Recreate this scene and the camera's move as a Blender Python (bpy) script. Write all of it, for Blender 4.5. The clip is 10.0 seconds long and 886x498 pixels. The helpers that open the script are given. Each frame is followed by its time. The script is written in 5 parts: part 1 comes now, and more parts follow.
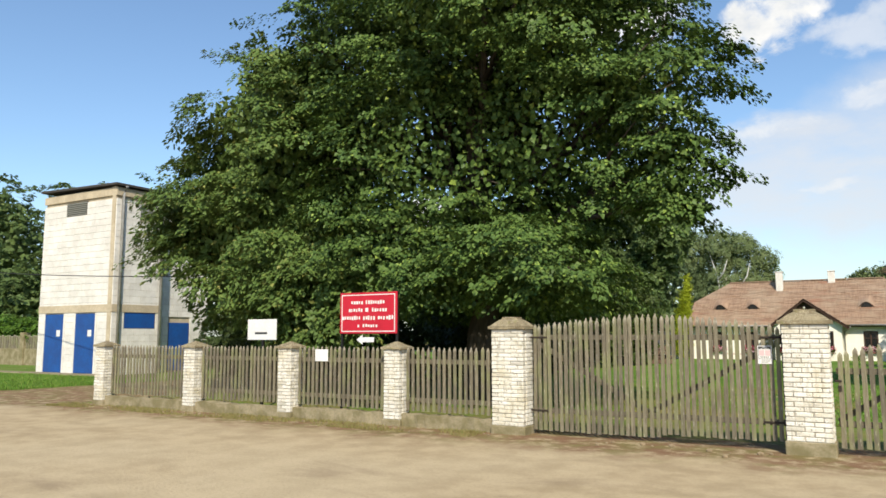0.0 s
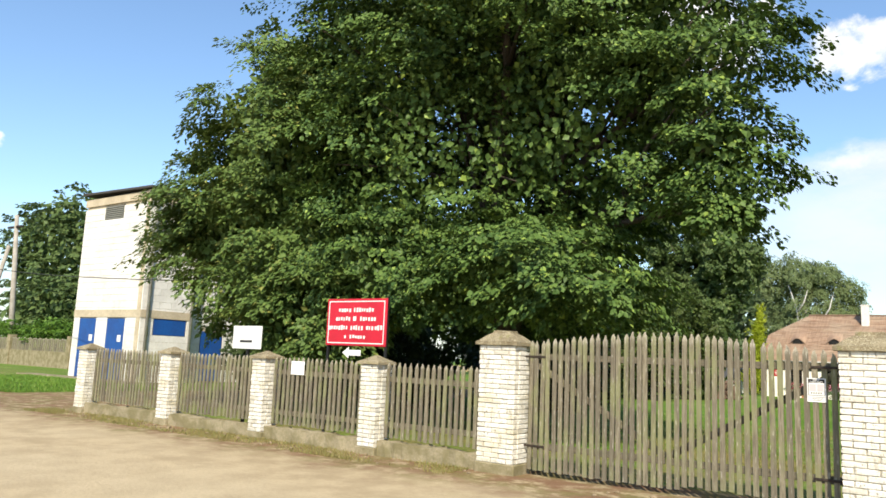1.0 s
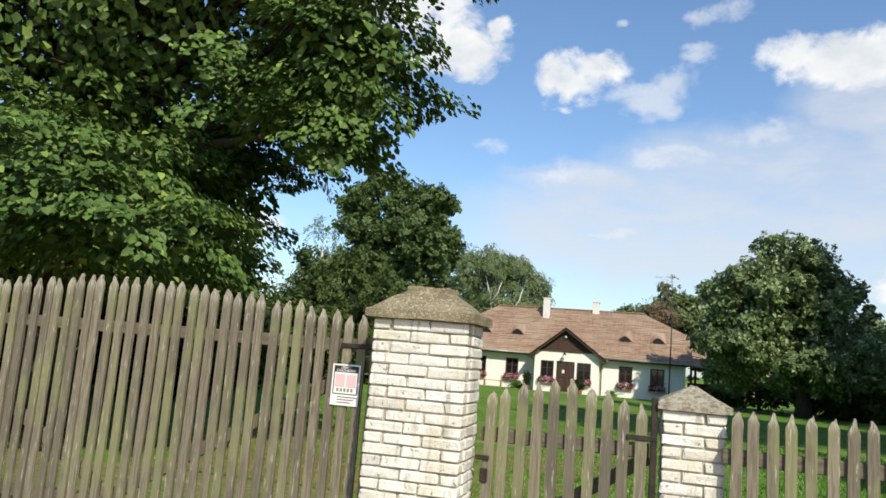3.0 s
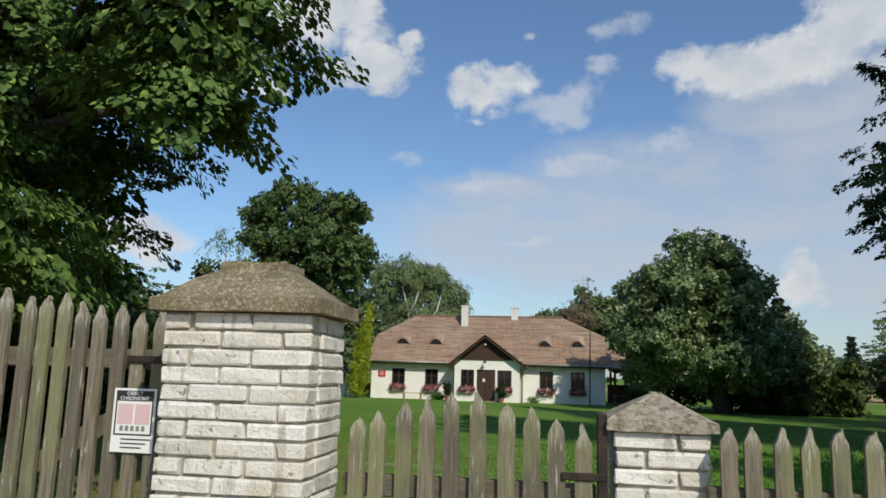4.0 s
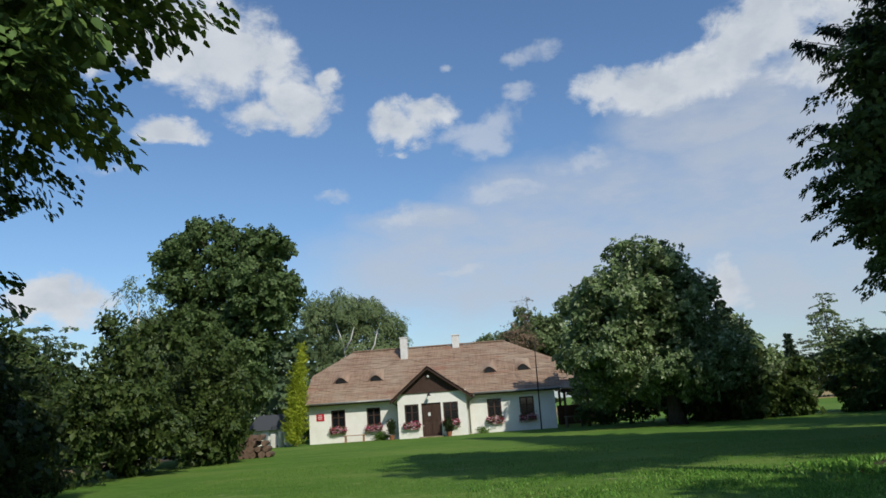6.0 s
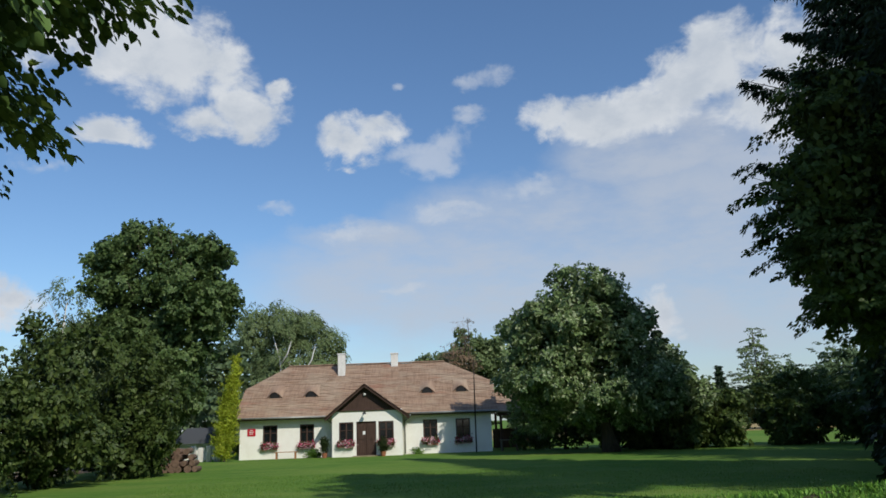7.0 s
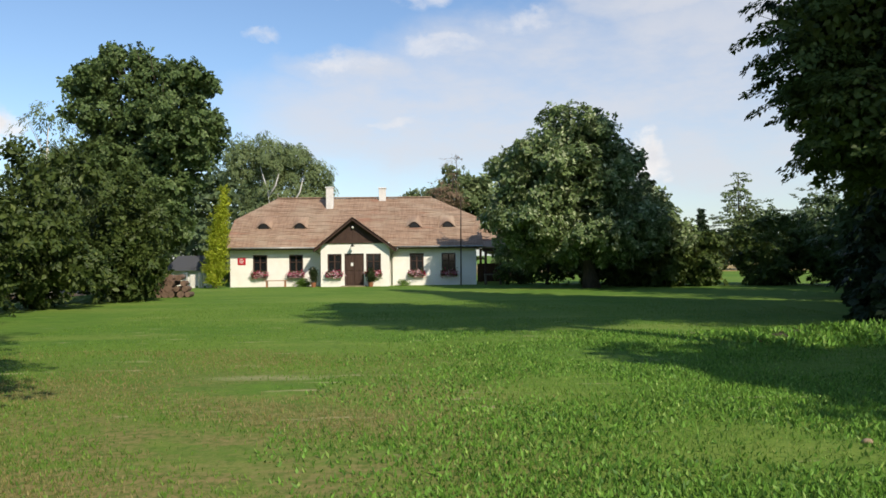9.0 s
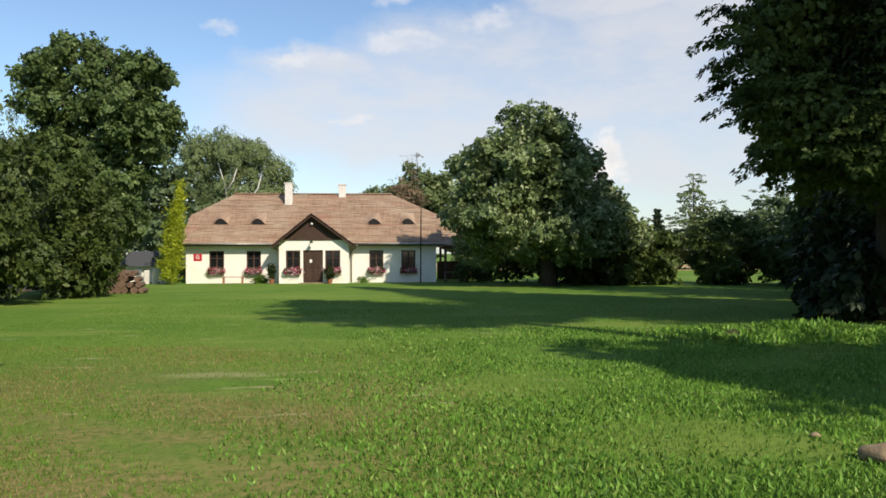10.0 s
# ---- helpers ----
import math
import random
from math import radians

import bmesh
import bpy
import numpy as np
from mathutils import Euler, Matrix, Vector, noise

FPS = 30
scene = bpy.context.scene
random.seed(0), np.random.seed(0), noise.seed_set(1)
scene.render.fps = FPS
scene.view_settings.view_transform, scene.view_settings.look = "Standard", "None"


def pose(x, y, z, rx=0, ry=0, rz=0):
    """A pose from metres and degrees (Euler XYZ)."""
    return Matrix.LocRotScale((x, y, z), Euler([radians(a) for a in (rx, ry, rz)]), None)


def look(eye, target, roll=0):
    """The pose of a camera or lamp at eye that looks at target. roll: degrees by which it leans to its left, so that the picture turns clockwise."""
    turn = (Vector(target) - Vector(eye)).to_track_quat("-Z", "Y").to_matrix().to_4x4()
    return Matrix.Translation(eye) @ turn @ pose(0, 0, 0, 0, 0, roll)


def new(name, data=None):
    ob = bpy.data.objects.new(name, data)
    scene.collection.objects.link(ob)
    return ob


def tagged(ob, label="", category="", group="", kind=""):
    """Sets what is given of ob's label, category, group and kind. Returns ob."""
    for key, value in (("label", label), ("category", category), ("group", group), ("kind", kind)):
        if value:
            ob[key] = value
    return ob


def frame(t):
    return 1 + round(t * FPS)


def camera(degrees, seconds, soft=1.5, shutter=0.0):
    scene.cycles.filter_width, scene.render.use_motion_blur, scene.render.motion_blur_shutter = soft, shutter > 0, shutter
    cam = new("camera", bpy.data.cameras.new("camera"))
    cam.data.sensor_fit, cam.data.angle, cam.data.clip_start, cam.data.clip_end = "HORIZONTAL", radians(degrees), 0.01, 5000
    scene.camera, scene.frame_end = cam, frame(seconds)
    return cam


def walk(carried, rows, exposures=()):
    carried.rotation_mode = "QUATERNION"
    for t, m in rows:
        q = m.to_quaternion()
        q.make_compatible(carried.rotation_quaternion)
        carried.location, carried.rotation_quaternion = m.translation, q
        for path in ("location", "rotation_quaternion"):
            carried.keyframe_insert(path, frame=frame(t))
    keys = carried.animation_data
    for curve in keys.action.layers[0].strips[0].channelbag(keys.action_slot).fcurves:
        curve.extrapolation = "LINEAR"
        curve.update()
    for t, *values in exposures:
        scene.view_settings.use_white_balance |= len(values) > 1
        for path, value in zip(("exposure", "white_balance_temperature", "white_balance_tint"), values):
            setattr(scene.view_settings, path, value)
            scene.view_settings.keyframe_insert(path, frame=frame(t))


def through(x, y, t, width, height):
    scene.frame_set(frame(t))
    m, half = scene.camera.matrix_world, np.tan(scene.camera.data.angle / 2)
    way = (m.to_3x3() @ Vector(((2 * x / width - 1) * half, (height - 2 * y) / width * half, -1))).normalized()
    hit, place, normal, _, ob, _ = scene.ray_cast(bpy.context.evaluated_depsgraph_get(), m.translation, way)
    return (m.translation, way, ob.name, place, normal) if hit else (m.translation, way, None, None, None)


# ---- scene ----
LENS = 61.55
# seconds, eye x y z, yaw to the left of +y, pitch up, roll
PATH = [
    (0.0, 0.707, -3.176, 1.762, 30.42, 6.62, -0.13),
    (0.5, 0.657, -2.022, 1.681, 32.56, 7.43, 1.20),
    (1.0, 0.749, -0.488, 1.647, 36.11, 8.31, 2.41),
    (1.5, 0.841, 0.872, 1.628, 32.96, 7.77, 2.04),
    (2.0, 0.934, 2.231, 1.685, 28.48, 7.94, 0.88),
    (2.5, 1.008, 3.391, 1.712, 22.97, 7.80, 4.69),
    (3.0, 1.069, 4.574, 1.700, 15.50, 8.17, 4.65),
    (3.2, 1.075, 4.980, 1.698, 13.61, 8.41, 4.90),
    (4.3, 0.953, 6.754, 1.695, 7.81, 10.03, 1.13),
    (4.5, 0.938, 7.079, 1.709, 6.84, 10.52, 1.57),
    (5.0, 0.908, 7.829, 1.714, 4.84, 11.45, 1.06),
    (5.2, 0.857, 8.085, 1.718, 5.46, 11.77, -0.20),
    (6.3, 0.700, 8.800, 1.800, 3.29, 11.80, -4.77),
    (6.5, 0.670, 8.860, 1.800, 2.28, 11.52, -3.91),
    (7.0, 0.640, 8.930, 1.810, -0.65, 13.08, -2.08),
    (7.5, 0.620, 9.000, 1.820, 2.61, 8.70, -3.14),
    (8.0, 0.610, 9.020, 1.820, 0.55, 4.81, -0.97),
    (8.5, 0.600, 9.030, 1.820, -0.16, 2.19, -0.13),
    (9.0, 0.600, 9.040, 1.810, -1.29, 0.52, -0.62),
    (9.5, 0.600, 9.050, 1.800, -3.25, 0.41, -0.38),
    (10.0, 0.600, 9.060, 1.790, -4.38, 0.33, -0.17),
]
cam = camera(LENS, 10.0, 1.6)


def heading(yaw, pitch):
    a, b = radians(yaw), radians(pitch)
    return Vector((-math.sin(a) * math.cos(b), math.cos(a) * math.cos(b), math.sin(b)))


EXPOSURES = [(0.0, 0.10, 6850, 10), (0.5, 0.22, 6850, 10), (1.0, 0.42, 6850, 10), (1.5, 0.44, 6850, 10), (2.0, 0.34, 6800, 10), (2.5, 0.28, 6700, 10), (3.0, 0.02, 6550, 10), (4.3, -0.53, 6250, 10), (5.2, -0.53, 6150, 10),
             (7.0, -0.51, 6100, 10), (7.5, -0.52, 6150, 10), (8.0, -0.52, 6350, 10), (8.5, -0.32, 6500, 11), (9.0, -0.05, 6750, 13), (10.0, 0.02, 7000, 13)]
walk(cam, [(t, look((x, y, z), Vector((x, y, z)) + heading(yaw, pitch), roll)) for t, x, y, z, yaw, pitch, roll in PATH], EXPOSURES)

# ---- sun and sky ----
SUN_TO = Vector((0.54, -0.84, 0.87)).normalized()
SUN_ELEV = math.asin(SUN_TO.z)
sun = new("sun", bpy.data.lights.new("sun", "SUN"))
sun.data.energy, sun.data.angle, sun.data.color = 5.0, radians(0.6), (1.0, 0.92, 0.77)
sun.matrix_world = look((0, 0, 60), Vector((0, 0, 60)) - SUN_TO)


class Nodes:
    """A small writer of shader nodes."""

    def __init__(self, tree):
        self.tree = tree
        tree.nodes.clear()

    def add(self, kind):
        return self.tree.nodes.new(kind)

    def link(self, value, socket):
        if hasattr(value, "is_output"):
            self.tree.links.new(value, socket)
        else:
            socket.default_value = value

    def math(self, op, a, b=0.0, c=0.0, clamp=False):
        node = self.add("ShaderNodeMath")
        node.operation, node.use_clamp = op, clamp
        for value, socket in zip((a, b, c), node.inputs):
            self.link(value, socket)
        return node.outputs[0]

    def mix(self, f, a, b, blend="MIX"):
        node = self.add("ShaderNodeMix")
        node.data_type, node.blend_type = "RGBA", blend
        self.link(f, node.inputs[0])
        for value, socket in ((a, node.inputs[6]), (b, node.inputs[7])):
            self.link(value if hasattr(value, "is_output") else (*value[:3], 1.0), socket)
        return node.outputs[2]

    def noise(self, vector, scale, detail=3.0, rough=0.55, distort=0.0):
        node = self.add("ShaderNodeTexNoise")
        if vector is not None:
            self.tree.links.new(vector, node.inputs["Vector"])
        node.inputs["Scale"].default_value, node.inputs["Detail"].default_value = scale, detail
        node.inputs["Roughness"].default_value, node.inputs["Distortion"].default_value = rough, distort
        return node.outputs["Fac"]

    def step(self, value, low, high, a=0.0, b=1.0):
        node = self.add("ShaderNodeMapRange")
        node.interpolation_type = "SMOOTHSTEP"
        self.link(value, node.inputs[0])
        for k, v in enumerate((low, high, a, b)):
            node.inputs[k + 1].default_value = v
        return node.outputs[0]

    def scaled(self, vector, x, y, z):
        node = self.add("ShaderNodeMapping")
        self.tree.links.new(vector, node.inputs[0])
        node.inputs["Scale"].default_value = (x, y, z)
        return node.outputs[0]

    def split(self, vector):
        node = self.add("ShaderNodeSeparateXYZ")
        self.tree.links.new(vector, node.inputs[0])
        return node.outputs


def make_world():
    world = bpy.data.worlds.new("sky")
    scene.world = world
    world.use_nodes = True
    n = Nodes(world.node_tree)
    sky = n.add("ShaderNodeTexSky")
    sky.sky_type, sky.sun_disc = "NISHITA", False
    sky.sun_elevation, sky.sun_rotation = SUN_ELEV, math.atan2(SUN_TO.x, SUN_TO.y)
    sky.air_density, sky.dust_density, sky.ozone_density = 1.1, 0.6, 2.2
    ray = n.add("ShaderNodeTexCoord").outputs["Generated"]
    x, y, z = n.split(ray)
    az = n.math("MULTIPLY", n.math("ARCTAN2", x, y), 57.2958)
    el = n.math("MULTIPLY", n.math("ARCSINE", z), 57.2958)
    puff = n.math("SUBTRACT", n.noise(ray, 9.0, 6.0, 0.6), 0.5)
    puff_b = n.math("SUBTRACT", n.noise(n.scaled(ray, 1.0, 1.0, 1.7), 11.0, 6.0, 0.6, 0.2), 0.5)
    az = n.math("MULTIPLY_ADD", puff, 5.0, az)
    el = n.math("MULTIPLY_ADD", puff_b, 4.0, el)
    fray = n.math("MULTIPLY", n.math("SUBTRACT", n.noise(n.scaled(ray, 1.0, 1.0, 1.25), 15.0, 9.0, 0.60, 0.3), 0.47), 4.6)

    def gather(blobs):
        """The nearness to the middle of the closest of several ovals: azimuth, elevation, half-widths, weight."""
        total = None
        for a, e, ra, re, weight in blobs:
            dx = n.math("MULTIPLY", n.math("SUBTRACT", az, a), 1.0 / ra)
            dy = n.math("MULTIPLY", n.math("SUBTRACT", el, e), 1.0 / re)
            d = n.math("ADD", n.math("MULTIPLY", dx, dx), n.math("MULTIPLY", dy, dy))
            m = n.math("MULTIPLY_ADD", d, -1.0, weight)
            total = m if total is None else n.math("MAXIMUM", total, m)
        return total

    thick = gather(((-24.5, 28.0, 6.0, 3.4, 1.0), (-20.0, 26.0, 5.0, 2.5, 1.0), (-31, 29, 5, 3.4, 1.0), (-15.0, 23.0, 3.4, 1.9, 1.0), (-18.0, 22.2, 2.4, 1.2, 0.8), (-12.4, 25.0, 1.2, 0.9, 0.7),
                    (-7.0, 21.4, 3.0, 1.5, 1.0), (-4.6, 22.3, 2.4, 1.2, 0.9), (9.9, 22.8, 2.4, 1.5, 1.0), (13.5, 22.2, 3.6, 1.6, 1.25), (17.0, 22.6, 3.4, 1.8, 1.25),
                    (20.5, 23.6, 2.6, 2.0, 1.25), (23.6, 24.6, 2.8, 2.6, 1.25), (27.0, 22.6, 5.0, 3.2, 1.0), (34, 24, 7, 5, 1.0), (-24.8, 21.0, 2.8, 1.1, 0.8),
                    (16.6, 6.8, 1.8, 1.7, 0.9), (-31.5, 8.8, 3.8, 1.6, 0.9), (-69.0, 13.0, 1.2, 0.6, 0.5)))
    wisp = gather(((-0.4, 20.0, 2.4, 1.5, 0.9), (1.2, 21.4, 2.0, 1.4, 0.8), (3.0, 23.0, 1.5, 1.0, 0.9), (5.4, 26.2, 2.2, 1.0, 0.9), (3.0, 25.8, 1.5, 0.7, 0.7), (-2.8, 25.4, 0.9, 0.5, 0.5),
                   (-2.2, 10.4, 1.5, 0.5, 0.8), (-29.4, 18.2, 2.4, 0.8, 0.6), (-12.3, 16.2, 1.8, 0.7, 0.6), (7.4, 17.6, 2.8, 1.2, 0.8), (-6.6, 14.8, 4.6, 0.8, 0.6), (1.5, 16.1, 4.0, 0.9, 0.6), (-1.0, 20.4, 4.4, 1.0, 0.4)))
    veil = gather(((18, 19.4, 9.5, 3.6, 1.0), (27, 18.5, 9, 5, 1.0), (8, 14.5, 15, 5.0, 0.9), (2, 10.5, 21, 6.0, 0.9), (20, 11, 20, 9, 1.0), (-5, 14.2, 9, 2.2, 0.8)))
    clear = n.step(n.math("ADD", thick, fray), -0.48, 0.92)
    wispy = n.step(n.math("ADD", wisp, fray), -0.2, 1.35, 0.0, 0.58)
    clear = n.math("MAXIMUM", clear, wispy)
    streak = n.step(n.noise(n.scaled(ray, 1, 1, 2.6), 6.0, 6.0, 0.62), 0.30, 0.64, 0.55, 1.0)
    thin = n.math("MULTIPLY", n.step(veil, -0.1, 0.8, 0.0, 0.82), streak)
    body = n.noise(n.scaled(ray, 1, 1, 1.4), 14.0, 5.0, 0.6)
    base = n.math("ADD", n.step(thick, 0.25, 0.95, 0.0, 0.35), n.step(body, 0.38, 0.66, 0.0, 0.55))
    lit = n.mix(base, (9.4, 9.5, 9.5), (6.7, 7.2, 7.8))
    white = n.mix(wispy, lit, (8.2, 8.5, 8.9))
    low = n.step(z, 0.0, 0.20, 0.35, 0.0)
    blue = n.mix(1.0, sky.outputs[0], (1.29, 1.47, 1.62), "MULTIPLY")
    blue = n.mix(low, blue, (6.4, 7.1, 7.8))
    tint = n.mix(thin, blue, (6.9, 7.3, 7.9))
    tint = n.mix(clear, tint, white)
    back = n.add("ShaderNodeBackground")
    n.link(tint, back.inputs[0])
    back.inputs[1].default_value = 0.105
    n.link(back.outputs[0], n.add("ShaderNodeOutputWorld").inputs[0])


make_world()


# ---- materials ----
def material(name, colour, rough=0.8, metal=0.0, build=None, bump=0.0, bump_scale=40.0, gloss=0.35):
    """A material from a colour, or from a function that gives (colour, height) sockets."""
    mat = bpy.data.materials.new(name)
    mat.use_nodes = True
    n = Nodes(mat.node_tree)
    out = n.add("ShaderNodeOutputMaterial")
    bsdf = n.add("ShaderNodeBsdfPrincipled")
    n.link(bsdf.outputs[0], out.inputs[0])
    bsdf.inputs["Roughness"].default_value, bsdf.inputs["Metallic"].default_value = rough, metal
    bsdf.inputs["Specular IOR Level"].default_value = gloss
    where = n.add("ShaderNodeTexCoord").outputs["Object"]
    geo = n.add("ShaderNodeNewGeometry").outputs["Position"]
    height = None
    if build:
        colour, height = build(n, where, geo)
    if hasattr(colour, "is_output"):
        n.link(colour, bsdf.inputs["Base Color"])
    else:
        bsdf.inputs["Base Color"].default_value = (*colour, 1)
    if bump:
        b = n.add("ShaderNodeBump")
        b.inputs["Strength"].default_value, b.inputs["Distance"].default_value = bump, 0.02
        n.link(height if height is not None else n.noise(geo, bump_scale, 4.0, 0.6), b.inputs["Height"])
        n.link(b.outputs[0], bsdf.inputs["Normal"])
    return mat


def two_tone(a, b, scale, low=0.35, high=0.65, fine=None, stretch=(1, 1, 1), random_by=0.0, use_position=True):
    """Colour a to b by noise, with finer mottling and a change from piece to piece."""
    def build(n, where, geo):
        base = n.scaled(geo if use_position else where, *stretch)
        first = n.noise(base, scale, 5.0, 0.6)
        colour = n.mix(n.step(first, low, high), a, b)
        small = n.noise(base, scale * 9, 3.0, 0.6)
        colour = n.mix(n.step(small, 0.3, 0.75, 0.0, 0.5), colour, fine or [c * 0.6 for c in a])
        if random_by:
            r = n.add("ShaderNodeObjectInfo").outputs["Random"]
            colour = n.mix(n.math("MULTIPLY", r, random_by), colour, [c * 0.45 for c in b])
        return colour, n.math("ADD", first, n.math("MULTIPLY", small, 0.5))
    return build


M = {}


def brick_build(n, where, geo):
    grain = n.noise(geo, 70.0, 5.0, 0.65)
    stain = n.noise(geo, 5.5, 6.0, 0.68, 0.4)
    run = n.noise(n.scaled(geo, 6.0, 6.0, 1.2), 3.0, 5.0, 0.65)
    r = n.add("ShaderNodeObjectInfo").outputs["Random"]
    other = n.math("FRACT", n.math("MULTIPLY", r, 13.7))
    colour = n.mix(r, (0.790, 0.765, 0.700), (0.680, 0.645, 0.560))
    colour = n.mix(n.math("MULTIPLY", n.step(other, 0.80, 1.0), 0.6), colour, (0.40, 0.375, 0.315))
    colour = n.mix(n.step(stain, 0.48, 0.68, 0.0, 0.55), colour, (0.47, 0.43, 0.31))
    colour = n.mix(n.step(run, 0.54, 0.68, 0.0, 0.60), colour, (0.29, 0.255, 0.18))
    colour = n.mix(n.step(n.noise(geo, 2.6, 4.0, 0.6), 0.50, 0.68, 0.0, 0.50), colour, (0.58, 0.51, 0.34))
    colour = n.mix(n.step(grain, 0.52, 0.72, 0.0, 0.45), colour, (0.33, 0.305, 0.255))
    colour = n.mix(n.step(n.noise(geo, 26.0, 3.0, 0.6), 0.62, 0.70, 0.0, 0.8), colour, (0.17, 0.155, 0.12))
    return colour, n.math("ADD", n.math("MULTIPLY", grain, 0.7), stain)


M["brick"] = material("sand_lime_brick", None, 0.85, build=brick_build, bump=0.55)
M["mortar"] = material("mortar", None, 0.95, build=two_tone((0.53, 0.49, 0.41), (0.27, 0.24, 0.18), 6.0), bump=0.5)


def lichen(n, where, geo, pale=1.0):
    crust = n.noise(geo, 62.0, 5.0, 0.7, 0.6)
    area = n.noise(geo, 5.0, 3.0, 0.55)
    colour = n.mix(n.step(area, 0.35, 0.65), (0.190, 0.150, 0.088), (0.285, 0.235, 0.145))
    spot = n.math("MULTIPLY", n.step(crust, 0.50, 0.60), n.step(area, 0.30, 0.55, 0.35, 1.0))
    colour = n.mix(spot, colour, (0.47, 0.42, 0.29))
    colour = n.mix(n.step(n.noise(geo, 110.0, 2.0, 0.5), 0.60, 0.70, 0.0, 0.7), colour, (0.07, 0.06, 0.045))
    colour = n.mix(n.step(n.noise(geo, 9.0, 3.0, 0.6), 0.58, 0.72, 0.0, 0.6), colour, (0.21, 0.20, 0.07))
    if pale != 1.0:
        colour = n.mix(n.step(n.noise(geo, 20.0, 4.0, 0.65), 0.42, 0.56, 0.1, pale), colour, (0.50, 0.46, 0.37))
    return colour, n.math("ADD", crust, area)


M["cap"] = material("lichened_concrete", None, 0.95, build=lichen, bump=0.9)
M["pale_cap"] = material("pale_lichened_concrete", None, 0.95, build=lambda n, where, geo: lichen(n, where, geo, 0.75), bump=0.9)
M["plinth"] = material("old_concrete", None, 0.95, build=two_tone((0.34, 0.285, 0.19), (0.19, 0.16, 0.085), 3.0, fine=(0.15, 0.14, 0.06)), bump=0.7)


def picket_build(n, where, geo):
    grain = n.noise(n.scaled(geo, 9.0, 9.0, 0.5), 9.0, 5.0, 0.65)
    patch = n.noise(n.scaled(geo, 2.0, 2.0, 0.8), 2.2, 4.0, 0.6)
    r = n.add("ShaderNodeObjectInfo").outputs["Random"]
    colour = n.mix(r, (0.245, 0.212, 0.146), (0.135, 0.118, 0.086))
    colour = n.mix(n.step(grain, 0.40, 0.62, 0.0, 0.75), colour, (0.105, 0.088, 0.060))
    colour = n.mix(n.step(patch, 0.45, 0.64, 0.0, 0.7), colour, (0.205, 0.212, 0.098))
    colour = n.mix(n.step(n.noise(n.scaled(geo, 9.0, 9.0, 1.2), 6.0, 3.0, 0.6), 0.60, 0.70, 0.0, 0.65), colour, (0.44, 0.41, 0.33))
    x, y, z = n.split(n.add("ShaderNodeTexCoord").outputs["Generated"])
    worn = n.math("MULTIPLY_ADD", n.math("SUBTRACT", grain, 0.5), 0.22, z)
    colour = n.mix(n.math("MULTIPLY", n.step(worn, 0.925, 0.985), n.step(n.noise(n.scaled(geo, 14.0, 14.0, 2.5), 8.0, 4.0, 0.65), 0.38, 0.62, 0.15, 0.95)), colour, (0.43, 0.395, 0.315))
    return colour, grain


M["picket"] = material("weathered_wood", None, 0.85, build=picket_build, bump=0.5)
M["rail"] = material("rail_wood", None, 0.88, build=two_tone((0.17, 0.145, 0.10), (0.10, 0.09, 0.06), 5.0, stretch=(0.7, 7, 7)), bump=0.4)
M["iron"] = material("rusty_iron", None, 0.7, 0.6, build=two_tone((0.040, 0.034, 0.030), (0.075, 0.055, 0.042), 12.0))
M["black"] = material("black_metal_and_dark_inside", (0.02, 0.02, 0.02), 0.55, 0.3)
M["white_sign"] = material("white_enamel", None, 0.35, build=two_tone((0.8, 0.8, 0.78), (0.74, 0.74, 0.71), 3.0))
M["paper"] = material("paper", (0.78, 0.77, 0.74), 0.7)
M["paper_ink"] = material("printed_black", (0.03, 0.03, 0.03), 0.6)
M["paper_red"] = material("printed_red", (0.66, 0.47, 0.47), 0.6)
M["red_sign"] = material("red_enamel", None, 0.32, build=two_tone((0.52, 0.012, 0.032), (0.44, 0.012, 0.028), 2.0, fine=(0.48, 0.02, 0.04)))
M["plaster"] = material("cream_plaster", None, 0.9, build=two_tone((0.88, 0.86, 0.79), (0.82, 0.79, 0.71), 1.2, fine=(0.89, 0.87, 0.81)), bump=0.15)
M["dark_wood"] = material("dark_brown_wood", None, 0.75, build=two_tone((0.052, 0.028, 0.020), (0.085, 0.048, 0.034), 3.0, stretch=(4, 4, 0.5)), bump=0.3)
M["glass"] = material("window_glass", (0.012, 0.014, 0.016), 0.06, gloss=0.7)
M["chimney"] = material("whitewash", None, 0.9, build=two_tone((0.80, 0.78, 0.73), (0.68, 0.65, 0.60), 2.5), bump=0.2)
M["zinc"] = material("zinc_sheet", None, 0.45, 0.5, build=two_tone((0.42, 0.42, 0.40), (0.30, 0.29, 0.27), 4.0))
M["terracotta"] = material("terracotta", (0.30, 0.12, 0.06), 0.85)
M["bench"] = material("varnished_bench", (0.36, 0.17, 0.08), 0.6)
M["red_flower"] = material("red_petals", (0.46, 0.020, 0.10), 0.7)
M["pink_flower"] = material("pink_petals", (0.82, 0.55, 0.62), 0.7)
M["blue_door"] = material("blue_paint", None, 0.5, build=two_tone((0.010, 0.085, 0.32), (0.014, 0.065, 0.25), 1.5))
M["ochre"] = material("ochre_render", None, 0.9, build=two_tone((0.55, 0.47, 0.34), (0.44, 0.37, 0.26), 1.2))
M["tar"] = material("tar_roof", (0.05, 0.045, 0.042), 0.85)
M["louvre"] = material("grey_louvre", (0.22, 0.225, 0.195), 0.7)
